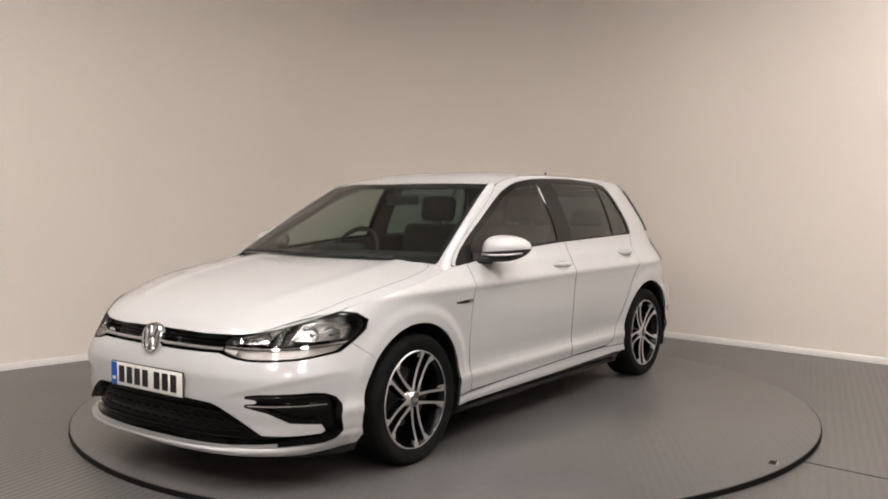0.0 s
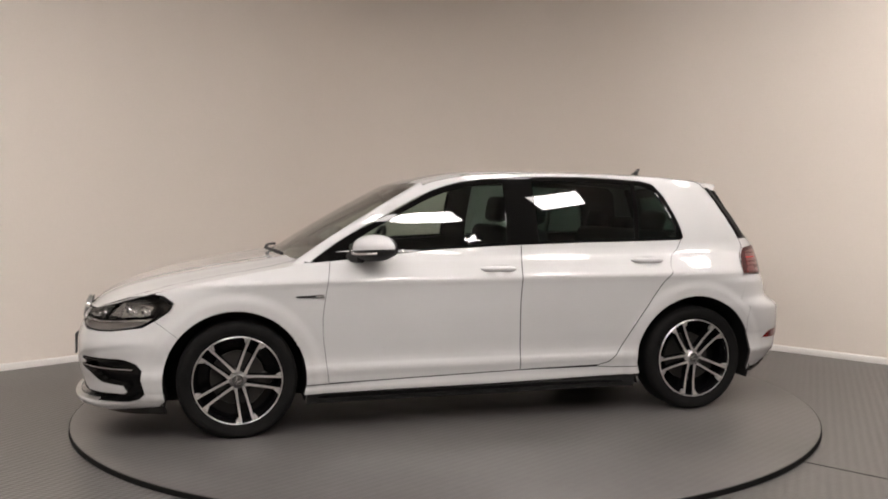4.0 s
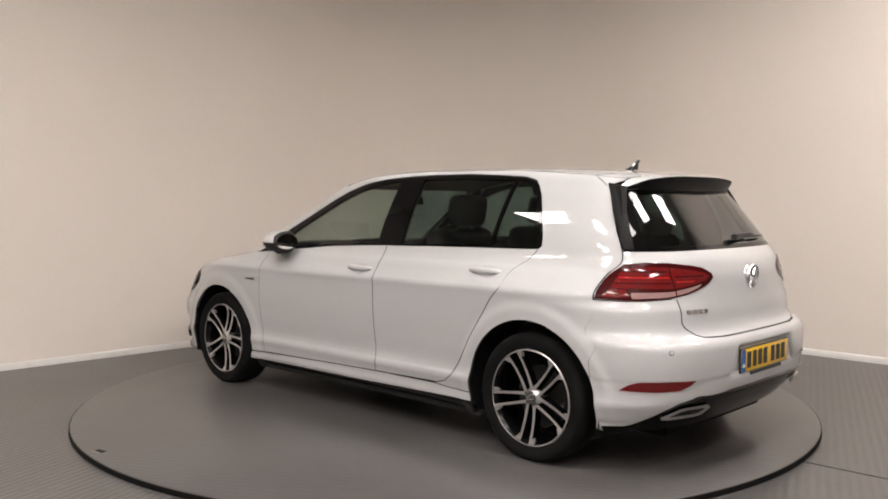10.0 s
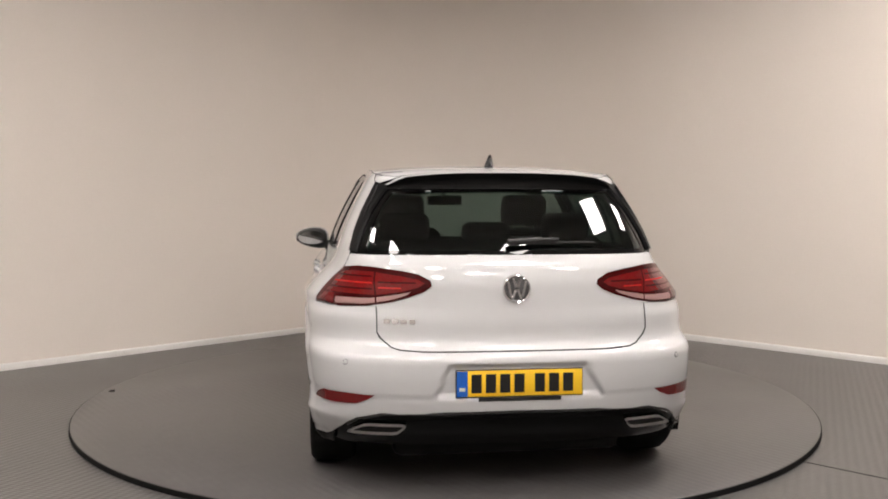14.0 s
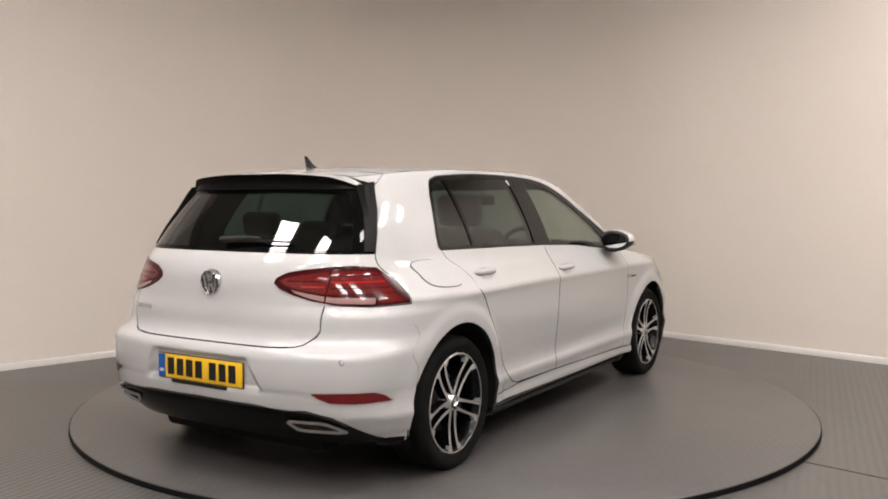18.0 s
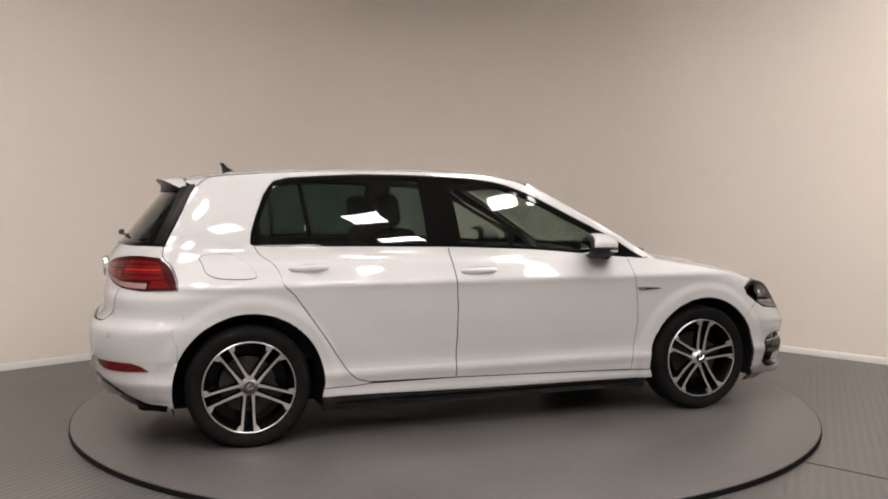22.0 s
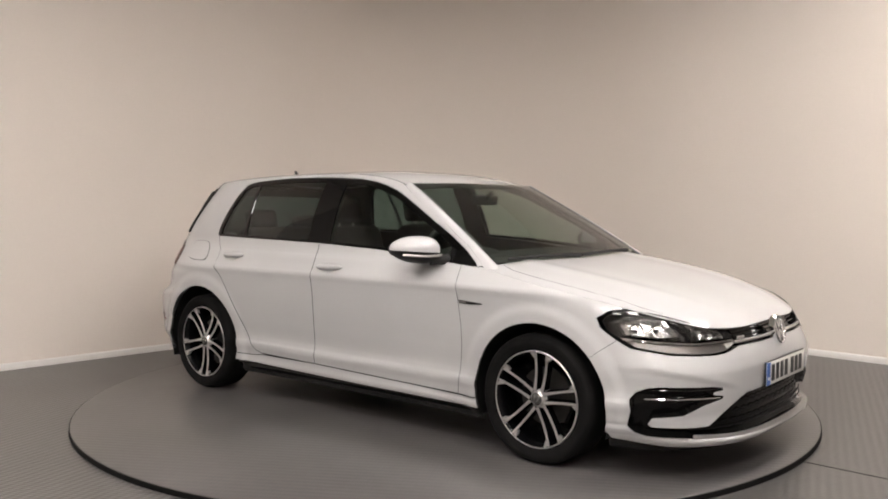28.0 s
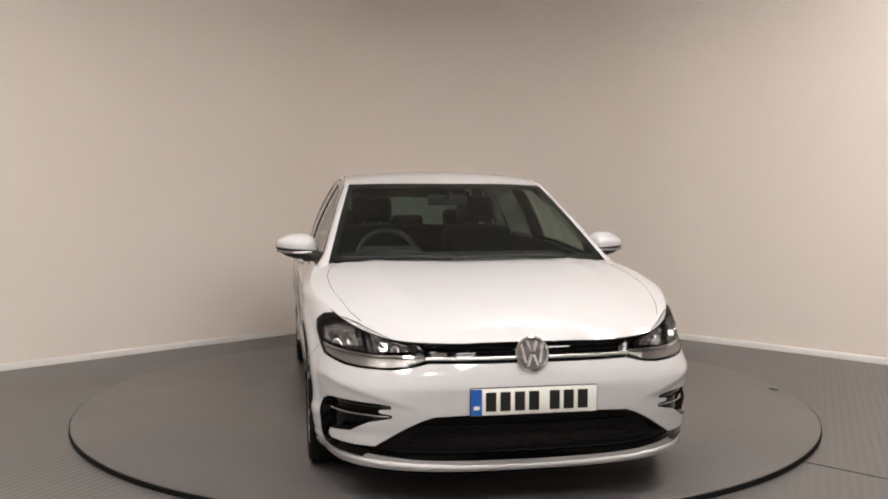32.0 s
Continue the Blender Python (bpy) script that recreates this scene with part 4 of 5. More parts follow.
    for z, r, mt in ((0.603, 0.0070, ALLOY), (0.630, 0.003, GLASS_BORDER), (0.648, 0.003, GLASS_BORDER)):
        bm = bmesh.new()
        tube(bm, [body(fy(-0.425 + 0.85 * k / 24, z)[0], z, -0.002 if mt is ALLOY else -0.012) for k in range(25)], r, 8)
        part("grille_bar", bm, mt, gr, "satin chrome grille strip" if mt is ALLOY else "")
    bm = bmesh.new()
    p = body(fy(-0.37, 0.618)[0], 0.618, 0.0)
    box(bm, (0.006, 0.060, 0.014), pose(*p, 0, 0, -12), 0.002, 1)
    part("grille_badge", bm, CHROME, gr, "small plain chrome badge", smooth=False)
    number_plate(2.172, 0.440, 1, PLATE_WHITE, 0, "white front number plate with plain dark bars")
    badge(2.133, 0.618, 1, 0.070, -14)


def build_rear():
    rb = back([(0.0, 0.617), (0.375, 0.617), (0.48, 0.622), (0.517, 0.632), (0.56, 0.665), (0.573, 0.69), (0.575, 0.795), (0.72, 0.785), (0.825, 0.790)])
    rb += xz([(-1.652, 0.772), (-1.647, 0.70), (-1.653, 0.62), (-1.6555, 0.52), (-1.6575, 0.4380)] + [p for p in ARCH_R if p[0] < -1.658 and 0.2 < p[1] < 0.5][::-1]) + xz([(-1.70, 0.212)])
    rb += back([(0.785, 0.222), (0.752, 0.258), (0.700, 0.314), (0.655, 0.345), (0.56, 0.368), (0.3, 0.374), (0.0, 0.377)])
    b = panel("rear_bumper", [mirror_u(rb, True)], PAINT, car, out=bumper_recess, step=0.022, gap=0.0004)
    for side in (1, -1):
        strip("bumper_reflector", back([(0.82, 0.405), (0.81, 0.430), (0.789, 0.447), (0.69, 0.449), (0.585, 0.446), (0.61, 0.428), (0.655, 0.409), (0.74, 0.404)]), RED, b, "dark red bumper reflector", side, 0.003)
    for y in (0.70, -0.70):
        sensor(b, y, 0.575, False)
    df = back([(0.0, 0.374), (0.3, 0.371), (0.56, 0.365), (0.653, 0.341), (0.697, 0.310), (0.748, 0.254), (0.78, 0.219), (0.70, 0.20), (0.3, 0.205), (0.0, 0.205)])
    d = panel("diffuser", [mirror_u(df, True)], DIFFUSER, car, "gloss black rear diffuser", out=-0.010)
    bm = bmesh.new()
    tube(bm, [body(ry(y, z)[0], z, 0.0) for y, z in ((-0.697, 0.312), (-0.653, 0.343), (-0.56, 0.367), (-0.3, 0.373), (0.0, 0.3755), (0.3, 0.373), (0.56, 0.367), (0.653, 0.343), (0.697, 0.312))], 0.0075, 8)
    part("diffuser_edge", bm, BLACK_GLOSS, d, "gloss black rounded edge")
    for side in (1, -1):
        strip("corner_blade", back([(0.745, 0.262), (0.775, 0.240)]) + xz([(-1.78, 0.238), (-1.74, 0.238), (-1.702, 0.234), (-1.706, 0.206), (-1.74, 0.206), (-1.78, 0.206)]) + back([(0.775, 0.206), (0.745, 0.206)]), DIFFUSER, d, "gloss black corner blade", side, 0.006)
        ring = back([(0.688, 0.281), (0.655, 0.302), (0.628, 0.318), (0.60, 0.323), (0.470, 0.323), (0.459, 0.317), (0.476, 0.296), (0.490, 0.284), (0.51, 0.280), (0.66, 0.277)])
        inner = shrink(resample(ring, 0.012), 0.0028)
        e = panel("exhaust_trim", [ring, inner], ALLOY, d, "silver exhaust trim", side=side, out=0.010, flange=0.012, gap=0, step=0.03, edge=0.010)
        panel("exhaust_hollow", [inner], BLACK_PLASTIC, d, "", side=side, out=-0.006, flange=0, gap=-0.002)
    # tailgate
    gt = back([(0.0, 0.621), (0.375, 0.621), (0.48, 0.626), (0.514, 0.636), (0.553, 0.667), (0.568, 0.692), (0.570, 0.792), (0.60, 0.796), (0.72, 0.787), (0.821, 0.794), (0.763, 0.88), (0.697, 0.951), (0.674, 1.0), (0.3, 1.003), (0.0, 1.003)])
    tl = back(TAIL)
    t = panel("tailgate", [mirror_u(gt, True), tl, [(2 * U_END - a, c) for a, c in tl]], PAINT, car, step=0.025, gap=0.0003)
    badge(-2.0, 0.868, -1, 0.060, 4)
    for i in range(4):
        y = 0.53 - 0.034 * i
        strip("letter_bar", back([(y + 0.012, 0.727), (y + 0.012, 0.744), (y - 0.012, 0.744), (y - 0.012, 0.727)]), CHROME, t, "", 1, 0.004)
    number_plate(-2.074, 0.494, -1, PLATE_YELLOW, 0, "yellow rear number plate with plain dark bars")
    bm = bmesh.new()
    box(bm, (0.006, 0.34, 0.016), pose(-2.083, 0.0, 0.430), 0.002)
    part("plate_strip", bm, PLATE_BLACK, b, "small black strip under the plate", smooth=False)
    gl = back([(0.0, 1.004), (0.3, 1.004), (0.672, 1.004), (0.651, 1.085), (0.612, 1.18), (0.570, 1.26), (0.545, 1.315), (0.3, 1.335), (0.0, 1.337)])
    pane = back([(0.0, 1.022), (0.3, 1.022), (0.61, 1.02), (0.585, 1.10), (0.54, 1.20), (0.49, 1.265), (0.3, 1.275), (0.0, 1.278)])
    gw, pw = mirror_u(gl, True), mirror_u(pane, True)
    panel("rear_glass_border", [gw, pw], GLASS_BORDER, car, "gloss black border of the rear window", out=-0.002)
    panel("rear_window", [pw], GLASS_DARK, car, "dark privacy rear window", out=-0.004, flange=0, gap=-0.006, step=0.06, edge=0.04)
    panel("rear_lining", [gw, shrink(pw, -0.01)], TRIM, car, "dark inner trim", out=-0.035, flange=0, gap=0, step=0.07, edge=0.05)
    # rear wiper
    bm = bmesh.new()
    tube(bm, [body(ry(y, z)[0], z, 0.022) for y, z in ((0.02, 1.040), (-0.10, 1.050), (-0.20, 1.052))], [0.016, 0.011, 0.007], 10)
    w = part("rear_wiper", bm, BLACK_PLASTIC, car, "black rear wiper")
    bm = bmesh.new()
    tube(bm, [body(ry(y, 1.044)[0], 1.044, 0.013) for y in (-0.03, -0.15, -0.27, -0.36)], 0.005, 6)
    part("wiper_blade", bm, BLACK_PLASTIC, w)


def bonnet_point(x, r):
    """r from -1 to 1 across, between the shoulders."""
    ze = shoulder_z(x)
    u = u_of_x(x, ze) if x < front_x(ze) else 0.0
    ye = skin(u, ze)[1]
    crease = 0.006 * math.exp(-((abs(r) - 0.62) / 0.07) ** 2) * min(1.0, max(0.0, (2.02 - x) / 0.3))
    return x, ye * r, bonnet_z(x) - (bonnet_z(x) - ze) * abs(r) ** 3.5 + crease


def screen_edge(s):
    return Vector((0.985 - 0.69 * s, 0.735 - 0.160 * s, 0.924 + 0.405 * s + 0.035 * s * (1 - s)))


def screen_mid(s):
    return Vector((1.105 - 0.735 * s, 0.0, 0.915 + 0.418 * s + 0.06 * s * (1 - s)))


def roof_point(x, r, drop=0.0):
    ze = roof_edge_z(x)
    ye = half_width(x, ze) if x > XR else skin(u_of_x(x, ze), ze)[1]
    return x, (ye - drop) * r, roof_z(x) - (roof_z(x) - ze) * abs(r) ** 2.8 - drop


def build_top():
    rows = []
    n = 48
    front_end = 2.088
    for i in range(n + 1):
        t = i / n
        row = []
        for j in range(45):
            r = -1 + 2 * j / 44
            start = 1.055 - 0.15 * r * r
            x = start + (front_end - start) * (1 - (1 - t) ** 1.7)
            row.append(bonnet_point(x, r))
        rows.append(row)
    bonnet = loft("bonnet", rows, PAINT, car, "smooth white bonnet")
    for side in (1, -1):
        bm = bmesh.new()
        pts = []
        for x, r in ((1.0, 0.835), (1.04, 0.868), (1.12, 0.897), (1.25, 0.905), (1.40, 0.903), (1.53, 0.905), (1.66, 0.918), (1.77, 0.935), (1.86, 0.945)):
            p = bonnet_point(x, r)
            pts.append((p[0], side * p[1], p[2] - 0.0006))
        tube(bm, pts, 0.0017, 6)
        part("shut_line", bm, JOINT, bonnet, "dark shut line of the bonnet")
    # roof with its rear spoiler
    rows, lining = [], []
    for i in range(41):
        t = i / 40
        row, low = [], []
        for j in range(33):
            r = -1 + 2 * j / 32
            x0 = 0.368 - 0.080 * r * r
            end = -1.60 + 0.02 * abs(r) ** 3
            x = x0 + (end - x0) * t
            row.append(roof_point(x, r))
            low.append(roof_point(max(x, -1.5), r * 0.97, 0.03))
        rows.append(row)
        lining.append(low)
    loft("roof", rows, PAINT, car, "white painted roof")
    loft("headlining", lining, HEADLINING, car, "grey cloth roof lining")
    tops, unders = [[] for _ in range(6)], [[] for _ in range(5)]
    for j in range(41):
        r = -1 + 2 * j / 40
        k, sign = abs(r), 1 if r >= 0 else -1
        root = Vector(roof_point(-1.598, r * 0.985))
        y = 0.435 * min(1.0, k / 0.82)
        tip = Vector((-1.728 + 0.040 * (y / 0.435) ** 4, sign * y, 1.350 - 0.020 * (y / 0.435) ** 3))
        if k > 0.82:
            t = (k - 0.82) / 0.18
            low = Vector(body(ry(0.566, 1.268)[0], 1.268, 0.003))
            tip = tip.lerp(Vector((low.x, sign * low.y, low.z)), t)
        glass_top = Vector(body(ry(sign * max(0.001, 0.535 * k), 1.278)[0], 1.278, 0.003))
        for q in range(6):
            p = root.lerp(tip, q / 5)
            tops[q].append(tuple(p + Vector((0, 0, 0.006 * math.sin(math.pi * q / 5)))))
        low = tip + Vector((0.004, 0, -0.009))
        for q, p in enumerate((tip, low, low.lerp(glass_top, 0.35) + Vector((0.012, 0, 0.010)), low.lerp(glass_top, 0.7) + Vector((0.010, 0, 0.006)), glass_top)):
            unders[q].append(tuple(p))
    sp = loft("spoiler", tops, PAINT, car, "white roof spoiler with a gloss black underside")
    loft("spoiler_underside", unders, SPOILER_BLACK, sp, "gloss black spoiler underside")
    for side in (1, -1):
        strip("air_flap", back([(0.548, 1.308), (0.572, 1.262), (0.613, 1.182), (0.650, 1.087), (0.670, 1.010), (0.648, 1.010), (0.622, 1.09), (0.580, 1.18), (0.530, 1.255), (0.500, 1.290)]), SPOILER_BLACK, sp, "satin black side air flap", side, 0.012)
        # the flap's blade stands out behind the pillar
        bm = bmesh.new()
        rows_ = []
        for q in range(11):
            z = 1.296 - 0.028 * q
            y = spline((1.0, 0.668), (1.087, 0.645), (1.182, 0.608), (1.262, 0.567), (1.31, 0.545))(z)
            p = Vector(body(ry(y, z)[0], z, 0.002))
            reach = 0.050 * (1 - q / 10) ** 0.8 + 0.004
            rows_.append([bm.verts.new((p.x + dx, side * (p.y + dy), p.z)) for dx, dy in ((0.004, 0.0), (-reach, -0.004), (-reach, -0.009), (0.004, -0.012))])
        for p, q in zip(rows_, rows_[1:]):
            for k in range(4):
                bm.faces.new((p[k], p[(k + 1) % 4], q[(k + 1) % 4], q[k]))
        bm.faces.new(rows_[0])
        bm.faces.new(rows_[-1])
        part("flap_blade", bm, SPOILER_BLACK, sp, "satin black flap blade", angle=50)
        bm = bmesh.new()
        a, b = Vector(roof_point(-1.47, side * 1.0)), Vector(body(back([(side * 0.556, 1.300)])[0][0], 1.300, 0.0))
        over = [Vector(roof_point(-1.47 - 0.03 * q * q, side * (1 - 0.2 * q))) for q in (1.0, 0.6, 0.3)]
        tube(bm, [tuple(p + Vector((0, 0, 0.0005))) for p in over] + [tuple(a), tuple(a.lerp(b, 0.5) + Vector((-0.002, side * 0.006, 0.006))), tuple(b)], 0.0016, 6)
        part("shut_line", bm, JOINT, sp, "dark shut line beside the spoiler")
    # aerial fin
    bm = bmesh.new()
    rows_ = []
    for k in range(9):
        t = k / 8
        x0, x1 = -1.262 - 0.098 * t ** 0.5, -1.366 - 0.016 * t * t
        rows_.append([bm.verts.new((x0 + (x1 - x0) * q, sgn * (0.020 * (1 - t) ** 0.7 + 0.003) * (1 - abs(2 * q - 1) ** 2.5 * 0.8), 1.394 + 0.055 * t)) for q, sgn in ((0, 1), (0.3, 1), (0.7, 1), (1, 1), (1, -1), (0.7, -1), (0.3, -1), (0, -1))])
    for p, q in zip(rows_, rows_[1:]):
        for k in range(8):
            bm.faces.new((p[k], p[(k + 1) % 8], q[(k + 1) % 8], q[k]))
    bm.faces.new(rows_[-1])
    part("aerial", bm, BLACK_GLOSS, car, "black shark-fin roof aerial")
    rows = []
    for i in range(25):
        s = i / 24
        e, c = screen_edge(s), screen_mid(s)
        rows.append([(c.x + (e.x - c.x) * r * r, e.y * r, c.z + (e.z - c.z) * r * r) for r in (-1 + 2 * j / 24 for j in range(25))])
    ws = loft("windscreen", rows, GLASS, car, "lightly tinted windscreen")
    # black border of the windscreen
    for lo, hi in ((0.0, 0.06), (0.95, 1.0)):
        rr = []
        for s in (lo, (lo + hi) / 2, hi):
            e, c = screen_edge(s), screen_mid(s)
            rr.append([(c.x + (e.x - c.x) * r * r - 0.003, e.y * r, c.z + (e.z - c.z) * r * r - 0.003) for r in (-1 + 2 * j / 24 for j in range(25))])
        loft("screen_border", rr, PLATE_BLACK, ws, "black glass border")
    for side in (1, -1):
        rr = []
        for i in range(19):
            s = i / 18
            e, c = screen_edge(s), screen_mid(s)
            rr.append([(c.x + (e.x - c.x) * r * r - 0.002, side * e.y * r, c.z + (e.z - c.z) * r * r - 0.003) for r in (0.955, 0.98, 1.0)])
        loft("screen_border", rr, PLATE_BLACK, ws, "black glass border")
    for side in (1, -1):
        rows, inner = [], []
        rev = list(reversed(PILLAR))
        for i in range(-2, 25):
            s = i / 24
            e = screen_edge(s)
            k = s * (len(rev) - 1)
            a = max(0, min(len(rev) - 2, int(k)))
            px, pz = (rev[a][q] + (rev[a + 1][q] - rev[a][q]) * (k - a) for q in (0, 1))
            o = (px - 0.006, half_width(px, pz) - 0.002, pz - 0.005)
            row = []
            for j in range(7):
                t = j / 6
                b = 0.008 * math.sin(math.pi * t)
                row.append((o[0] + (e.x - o[0]) * t + b, side * (o[1] + (e.y - o[1]) * t + b * 0.6), o[2] + (e.z + 0.004 - o[2]) * t + b))
            rows.append(row if side > 0 else row[::-1])
            inner.append([(p[0] - 0.02, p[1] - side * 0.012, p[2] - 0.018) for p in rows[-1]])
        pl = loft("front_pillar", rows, PAINT, car)
        loft("pillar_trim", inner, TRIM, pl, "dark inner pillar trim")
    # scuttle and wipers
    rows = []
    for s in (-0.10, 0.0, 0.05):
        rows.append([(1.11 - 0.12 * r * r - 0.74 * s, 0.715 * r, 0.904 + 0.42 * s + 0.006 * r * r) for r in (-1 + 2 * j / 24 for j in range(25))])
    loft("scuttle", rows, BLACK_PLASTIC, car, "black scuttle panel")
    for y0, y1 in ((0.50, -0.10), (-0.12, -0.66)):
        bm = bmesh.new()
        pts = []
        for k in range(9):
            y = y0 + (y1 - y0) * k / 8
            r = abs(y) / 0.735
            pts.append((1.135 - 0.115 * r * r - 0.02, y, 0.938 + 0.008 * math.sin(math.pi * k / 8)))
        tube(bm, pts, [0.011] * 3 + [0.008] * 6, 8)
        part("wiper", bm, BLACK_PLASTIC, car, "black windscreen wiper")


def build_wheels():
    bm = bmesh.new()
    R, W = TYRE_R, 0.105
    lathe(bm, [(0.222, -0.09), (0.232, -0.098), (0.255, -W), (0.28, -W), (R - 0.012, -0.096), (R - 0.002, -0.08), (R, -0.04), (R, 0.04), (R - 0.002, 0.08), (R - 0.012, 0.094),
               (0.288, 0.102), (0.284, 0.1035), (0.262, W), (0.258, W - 0.002), (0.240, 0.101), (0.234, 0.098), (0.231, 0.09)], 96)
    root = part("wheel", bm, RUBBER, car, "black tyre on a machined twin-spoke alloy rim", angle=70)
    bm = bmesh.new()
    lathe(bm, [(0.214, -0.095), (0.228, -0.094), (0.2285, 0.085), (0.2295, 0.096), (0.2265, 0.0985), (0.2235, 0.097)], 96)
    part("rim_lip", bm, ALLOY, root, "bright machined rim lip")
    bm = bmesh.new()
    lathe(bm, [(0.2234, 0.0965), (0.214, 0.085), (0.205, 0.04), (0.20, -0.03), (0.02, -0.055)], 72)
    part("rim", bm, ALLOY_DARK, root, "gloss black rim barrel")
    for i in range(5):
        a = radians(72 * i)
        d = Vector((-math.sin(a), 0, math.cos(a)))
        e = Vector((math.cos(a), 0, math.sin(a)))

        def place(r, off, y):
            return e * r + d * off + Vector((0, y, 0))
        for k in (-1, 1):
            rows, faces = [], []
            bm = bmesh.new()
            for j in range(11):
                t = j / 10
                off = k * (0.0195 + 0.0125 * t)
                r = math.sqrt((0.036 + 0.1885 * t) ** 2 - off * off * t)
                w = 0.0046 + 0.0035 * (1 - t) ** 4 + 0.0008 * t
                y = 0.080 + 0.0155 * t - 0.010 * math.sin(math.pi * t)
                rows.append([bm.verts.new(place(r, off + q, y + h)) for q, h in ((-w - 0.006, -0.04), (-w - 0.001, -0.003), (w + 0.001, -0.003), (w + 0.006, -0.04))])
                faces.append([place(r, off + q, y + h) for q, h in ((-w - 0.001, -0.003), (-w, 0.0), (w, 0.0), (w + 0.001, -0.003))])
            for p, q in zip(rows, rows[1:]):
                for m in range(4):
                    bm.faces.new((p[m], p[(m + 1) % 4], q[(m + 1) % 4], q[m]))
            bm.faces.new(rows[0])
            bm.faces.new(rows[-1])
            sp = part("spoke", bm, ALLOY_DARK, root, "gloss black spoke body", angle=30)
            bm = bmesh.new()
            top = [[bm.verts.new(v) for v in row] for row in faces]
            for p, q in zip(top, top[1:]):
                for m in range(3):
                    bm.faces.new((p[m], p[m + 1], q[m + 1], q[m]))
            part("machined_face", bm, ALLOY, root, "bright machined spoke face", angle=30)
            # flared foot at the rim, parted from the bar by a dark groove
            bm = bmesh.new()
            ft = [place(math.sqrt(r * r - o * o), k * o, y) for r, o, y in ((0.224, 0.0395, 0.0955), (0.2245, 0.050, 0.0955), (0.2245, 0.060, 0.0955), (0.216, 0.056, 0.094), (0.203, 0.0455, 0.0915), (0.196, 0.0425, 0.090), (0.196, 0.0390, 0.090), (0.208, 0.0392, 0.0925))]
            hi = [bm.verts.new(p) for p in ft]
            lo = [bm.verts.new(p - Vector((0, 0.02, 0))) for p in ft]
            bm.faces.new(hi)
            for m in range(len(hi)):
                bm.faces.new((hi[m], lo[m], lo[(m + 1) % len(hi)], hi[(m + 1) % len(hi)]))
            part("spoke_foot", bm, ALLOY, root, "bright flared spoke foot", smooth=False)
    bm = bmesh.new()
    lathe(bm, [(0.0001, 0.090), (0.024, 0.089), (0.0285, 0.084)], 40)
    cap = part("hub_cap", bm, LAMP_BEZEL, root, "round silver hub cap")
    for q in (-0.009, 0.009):
        bm = bmesh.new()
        box(bm, (0.004, 0.003, 0.030), pose(q, 0.090, 0.0, 0, 20 if q > 0 else -20, 0), 0.0008, 1)
        part("cap_bar", bm, CHROME, root, smooth=False)
    bm = bmesh.new()
    lathe(bm, [(0.0287, 0.084), (0.031, 0.079), (0.038, 0.075), (0.046, 0.06)], 40)
    part("hub", bm, ALLOY, root)
    for i in range(5):
        bm = bmesh.new()
        a = radians(36 + 72 * i)
        lathe(bm, [(0.0001, 0.068), (0.006, 0.068), (0.0085, 0.064), (0.009, 0.03)], 12, pose(0.050 * math.cos(a), 0, 0.050 * math.sin(a)))
        part("wheel_bolt", bm, STEEL, root)
    bm = bmesh.new()
    lathe(bm, [(0.0001, 0.0), (0.14, 0.0), (0.14, -0.02), (0.0001, -0.02)], 48)
    part("brake_disc", bm, STEEL_DARK, root, "steel brake disc")
    bm = bmesh.new()
    box(bm, (0.07, 0.05, 0.17), pose(-0.115, 0.0, 0.03), 0.012)
    part("brake_caliper", bm, STEEL_DARK, root, "dark brake caliper")
    root.matrix_basis = pose(HUB_F, 0.755, HUB_Z, 0, -42, 0)
    copy_thing(root, pose(HUB_F, -0.755, HUB_Z, 0, -26, 180))
    copy_thing(root, pose(HUB_R, 0.750, HUB_Z, 0, -62, 0))
    copy_thing(root, pose(HUB_R, -0.750, HUB_Z, 0, -56, 180))


def build_underbody():
    bm = bmesh.new()
    box(bm, (3.7, 1.00, 0.25), pose(0.0, 0, 0.26), 0.04)
    box(bm, (1.86, 1.62, 0.14), pose(0.0, 0, 0.24), 0.03)
    part("floor_pan", bm, CHASSIS, car, "black underbody")
    for x, r in ((1.325, 0.362), (-1.312, 0.372)):
        for side in (1, -1):
            bm = bmesh.new()
            rows = []
            for i in range(25):
                a = radians(-20 + 220 * i / 24)
                rows.append([bm.verts.new((x - (r + 0.012) * math.cos(a), side * y, 0.302 + (r + 0.012) * math.sin(a))) for y in (0.50, 0.835)])
            for p, q in zip(rows, rows[1:]):
                bm.faces.new((p[0], p[1], q[1], q[0]))
            bm.faces.new([r_[0] for r_ in rows])
            part("arch_liner", bm, CHASSIS, car, "black wheel arch liner")


def cushion(size, at, turn=0.0, bevel=0.05):
    bm = bmesh.new()
    box(bm, size, pose(*at, 0, turn, 0), bevel, 4)
    return bm


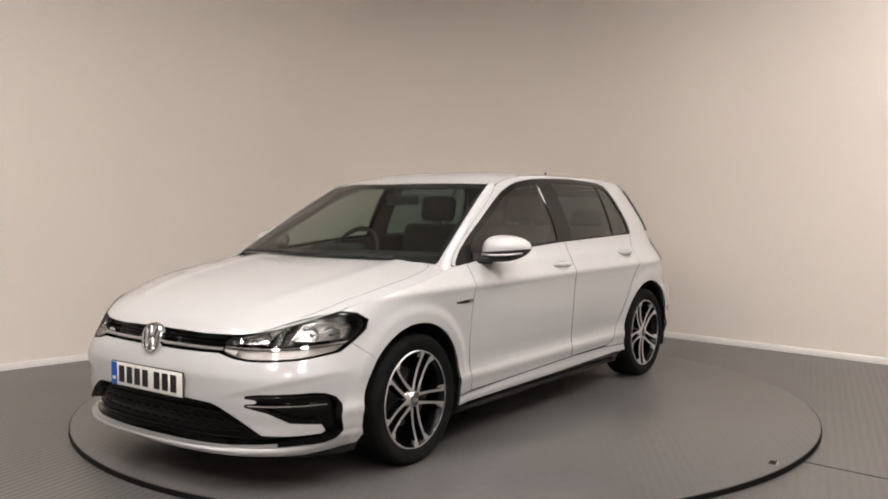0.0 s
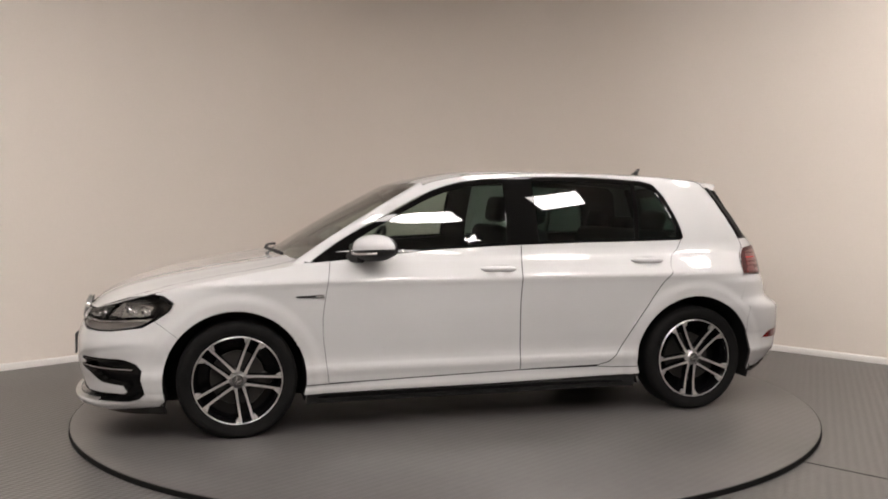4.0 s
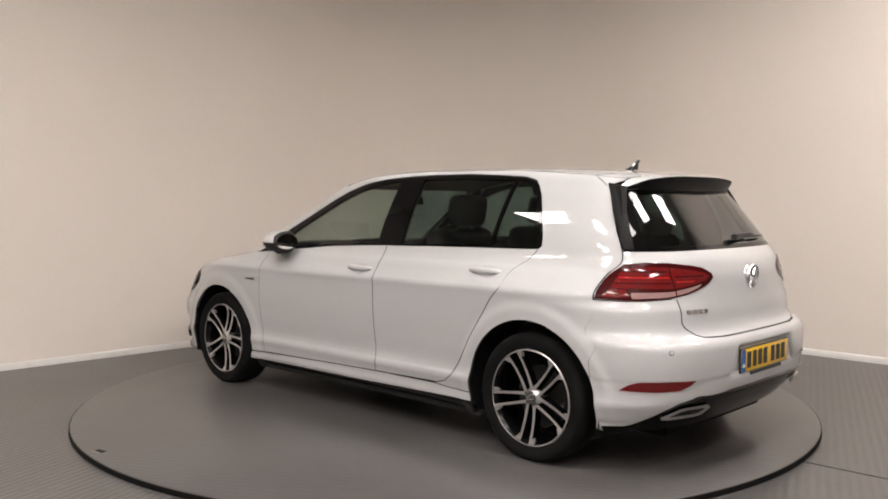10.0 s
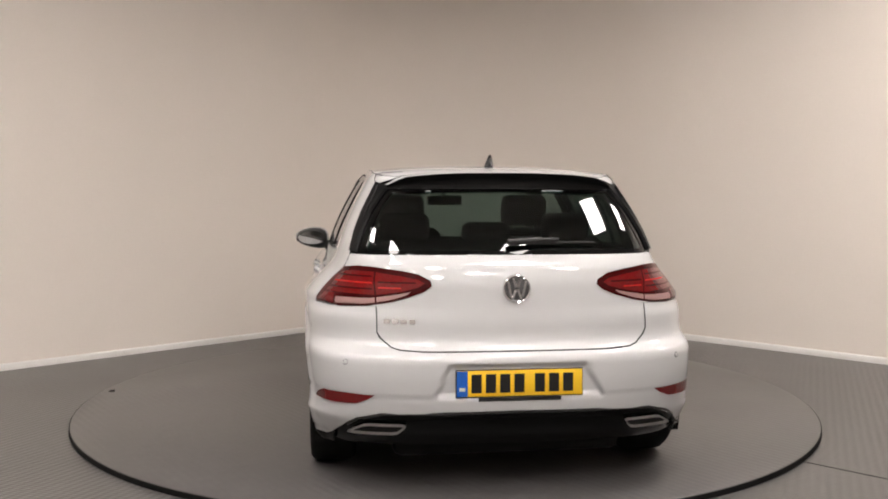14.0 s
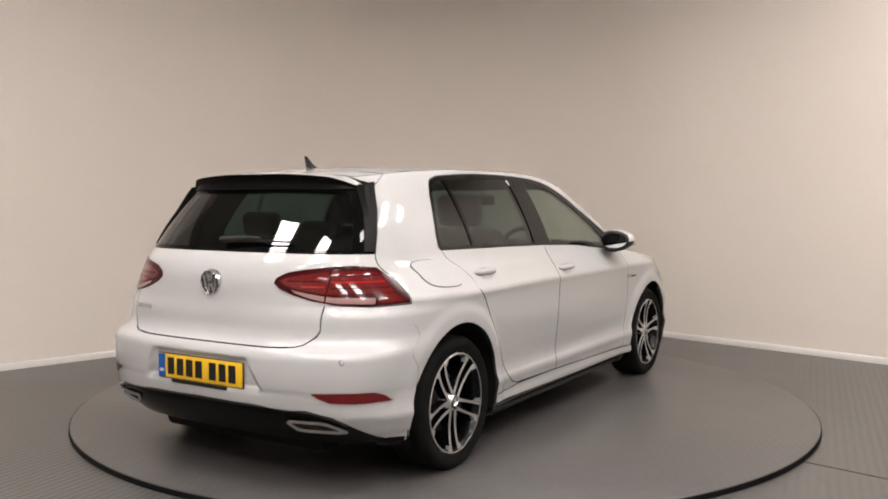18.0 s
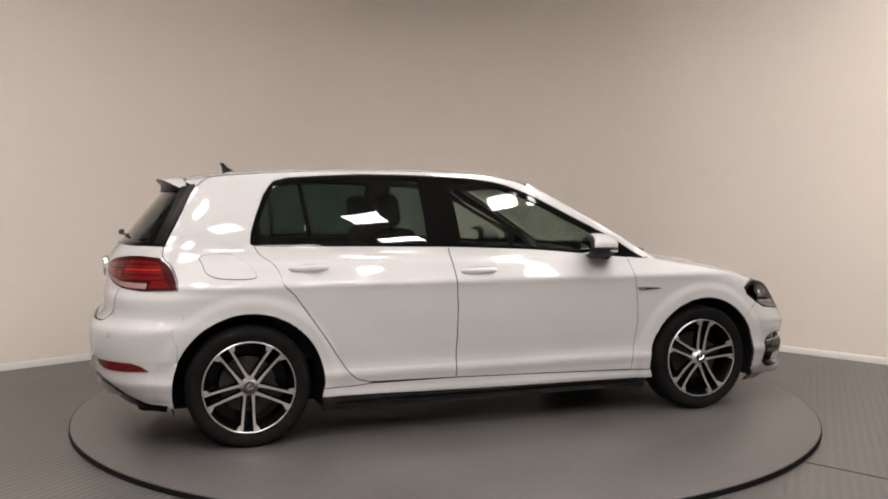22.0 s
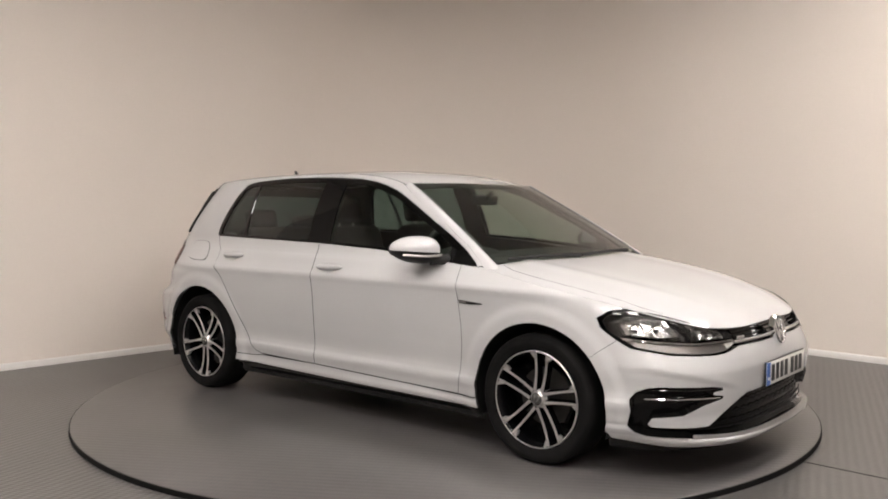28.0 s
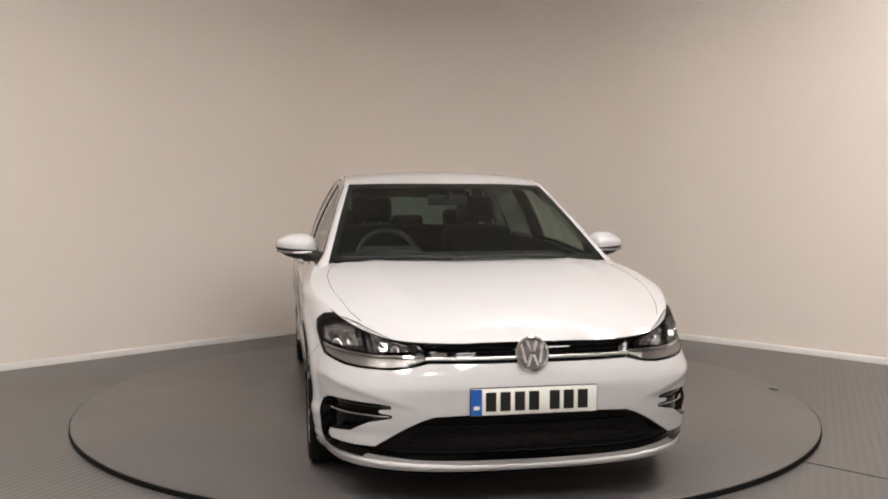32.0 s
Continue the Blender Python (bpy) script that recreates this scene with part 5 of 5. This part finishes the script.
def build_cabin():
    for y in (0.36, -0.36):
        s = part("front_seat", cushion((0.52, 0.50, 0.16), (-0.02, y, 0.46), -8, 0.06), CLOTH, car, "dark cloth front seat")
        part("backrest", cushion((0.15, 0.48, 0.62), (-0.36, y, 0.77), -16, 0.06), CLOTH, s)
        part("headrest", cushion((0.10, 0.27, 0.18), (-0.48, y, 1.175), -10, 0.045), CLOTH, s)
        for k in (-0.06, 0.06):
            bm = bmesh.new()
            tube(bm, [(-0.45, y + k, 1.04), (-0.47, y + k, 1.12)], 0.006, 8)
            part("headrest_post", bm, STEEL, s)
    r = part("rear_bench", cushion((0.50, 1.24, 0.16), (-0.80, 0, 0.48), -6, 0.06), CLOTH, car, "dark cloth rear bench")
    part("backrest", cushion((0.14, 1.20, 0.56), (-1.16, 0, 0.78), -20, 0.05), CLOTH, r)
    for y in (0.40, 0.0, -0.40):
        part("headrest", cushion((0.09, 0.24, 0.14 if y else 0.10), (-1.26, y, 1.10 if y else 1.075), -14, 0.04), CLOTH, r)
    bm = bmesh.new()
    box(bm, (0.55, 1.20, 0.03), pose(-1.52, 0, 0.955), 0.01)
    part("parcel_shelf", bm, TRIM, car, "dark parcel shelf")
    bm = bmesh.new()
    box(bm, (0.50, 1.38, 0.30), pose(0.72, 0, 0.775, 0, 5, 0), 0.07, 4)
    d = part("dashboard", bm, TRIM, car, "dark moulded dashboard")
    bm = bmesh.new()
    box(bm, (0.20, 0.36, 0.10), pose(0.55, -0.36, 0.915, 0, 8, 0), 0.045, 4)
    part("instrument_hood", bm, TRIM, d)
    bm = bmesh.new()
    n = 40
    m = pose(0.40, -0.36, 0.895, 0, 64, 0)
    rings = []
    for i in range(n):
        a = 2 * math.pi * i / n
        rings.append([bm.verts.new(m @ Vector(((0.178 + 0.015 * math.cos(b)) * math.cos(a), (0.178 + 0.015 * math.cos(b)) * math.sin(a), 0.015 * math.sin(b)))) for b in (2 * math.pi * k / 10 for k in range(10))])
    for i in range(n):
        p, q = rings[i], rings[(i + 1) % n]
        for k in range(10):
            bm.faces.new((p[k], p[(k + 1) % 10], q[(k + 1) % 10], q[k]))
    s = part("steering_wheel", bm, TRIM, d, "dark leather steering wheel")
    bm = bmesh.new()
    box(bm, (0.13, 0.15, 0.04), m, 0.018, 3)
    box(bm, (0.035, 0.34, 0.014), m, 0.005)
    part("wheel_boss", bm, TRIM, d)
    bm = bmesh.new()
    tube(bm, [(0.70, -0.36, 0.76), (0.42, -0.36, 0.885)], 0.035, 12)
    part("steering_column", bm, TRIM, d)
    bm = bmesh.new()
    box(bm, (0.03, 0.24, 0.065), pose(0.37, 0, 1.235, 0, 12, 0), 0.014, 3)
    mm = part("interior_mirror", bm, BLACK_PLASTIC, car, "black interior mirror")
    bm = bmesh.new()
    tube(bm, [(0.38, 0, 1.24), (0.43, 0, 1.285)], 0.014, 8)
    part("mirror_stalk", bm, BLACK_PLASTIC, mm)
    bm = bmesh.new()
    box(bm, (0.95, 0.20, 0.30), pose(0.15, 0, 0.48), 0.05, 3)
    part("centre_console", bm, TRIM, car, "dark centre console")


build_sides()
build_front()
build_rear()
build_top()
build_wheels()
build_underbody()
build_cabin()


def motions():
    """The turntable turns with the car on it."""
    for thing, mid, ax, ay, z in ((car, -0.0085, 0.008, 0.048, DISC_TOP), (turntable, 0.0, 0.0, 0.0, 0.0)):
        rows = []
        for i in range(17):
            t = 2.0 * i
            a = 233.753 - 9.72957 * t - 0.0014679 * t * t
            c, s = math.cos(radians(a)), math.sin(radians(a))
            rows.append((t, pose(mid - (c * ax - s * ay), -(s * ax + c * ay), z, 0, 0, a)))
        walk(thing, rows)


motions()
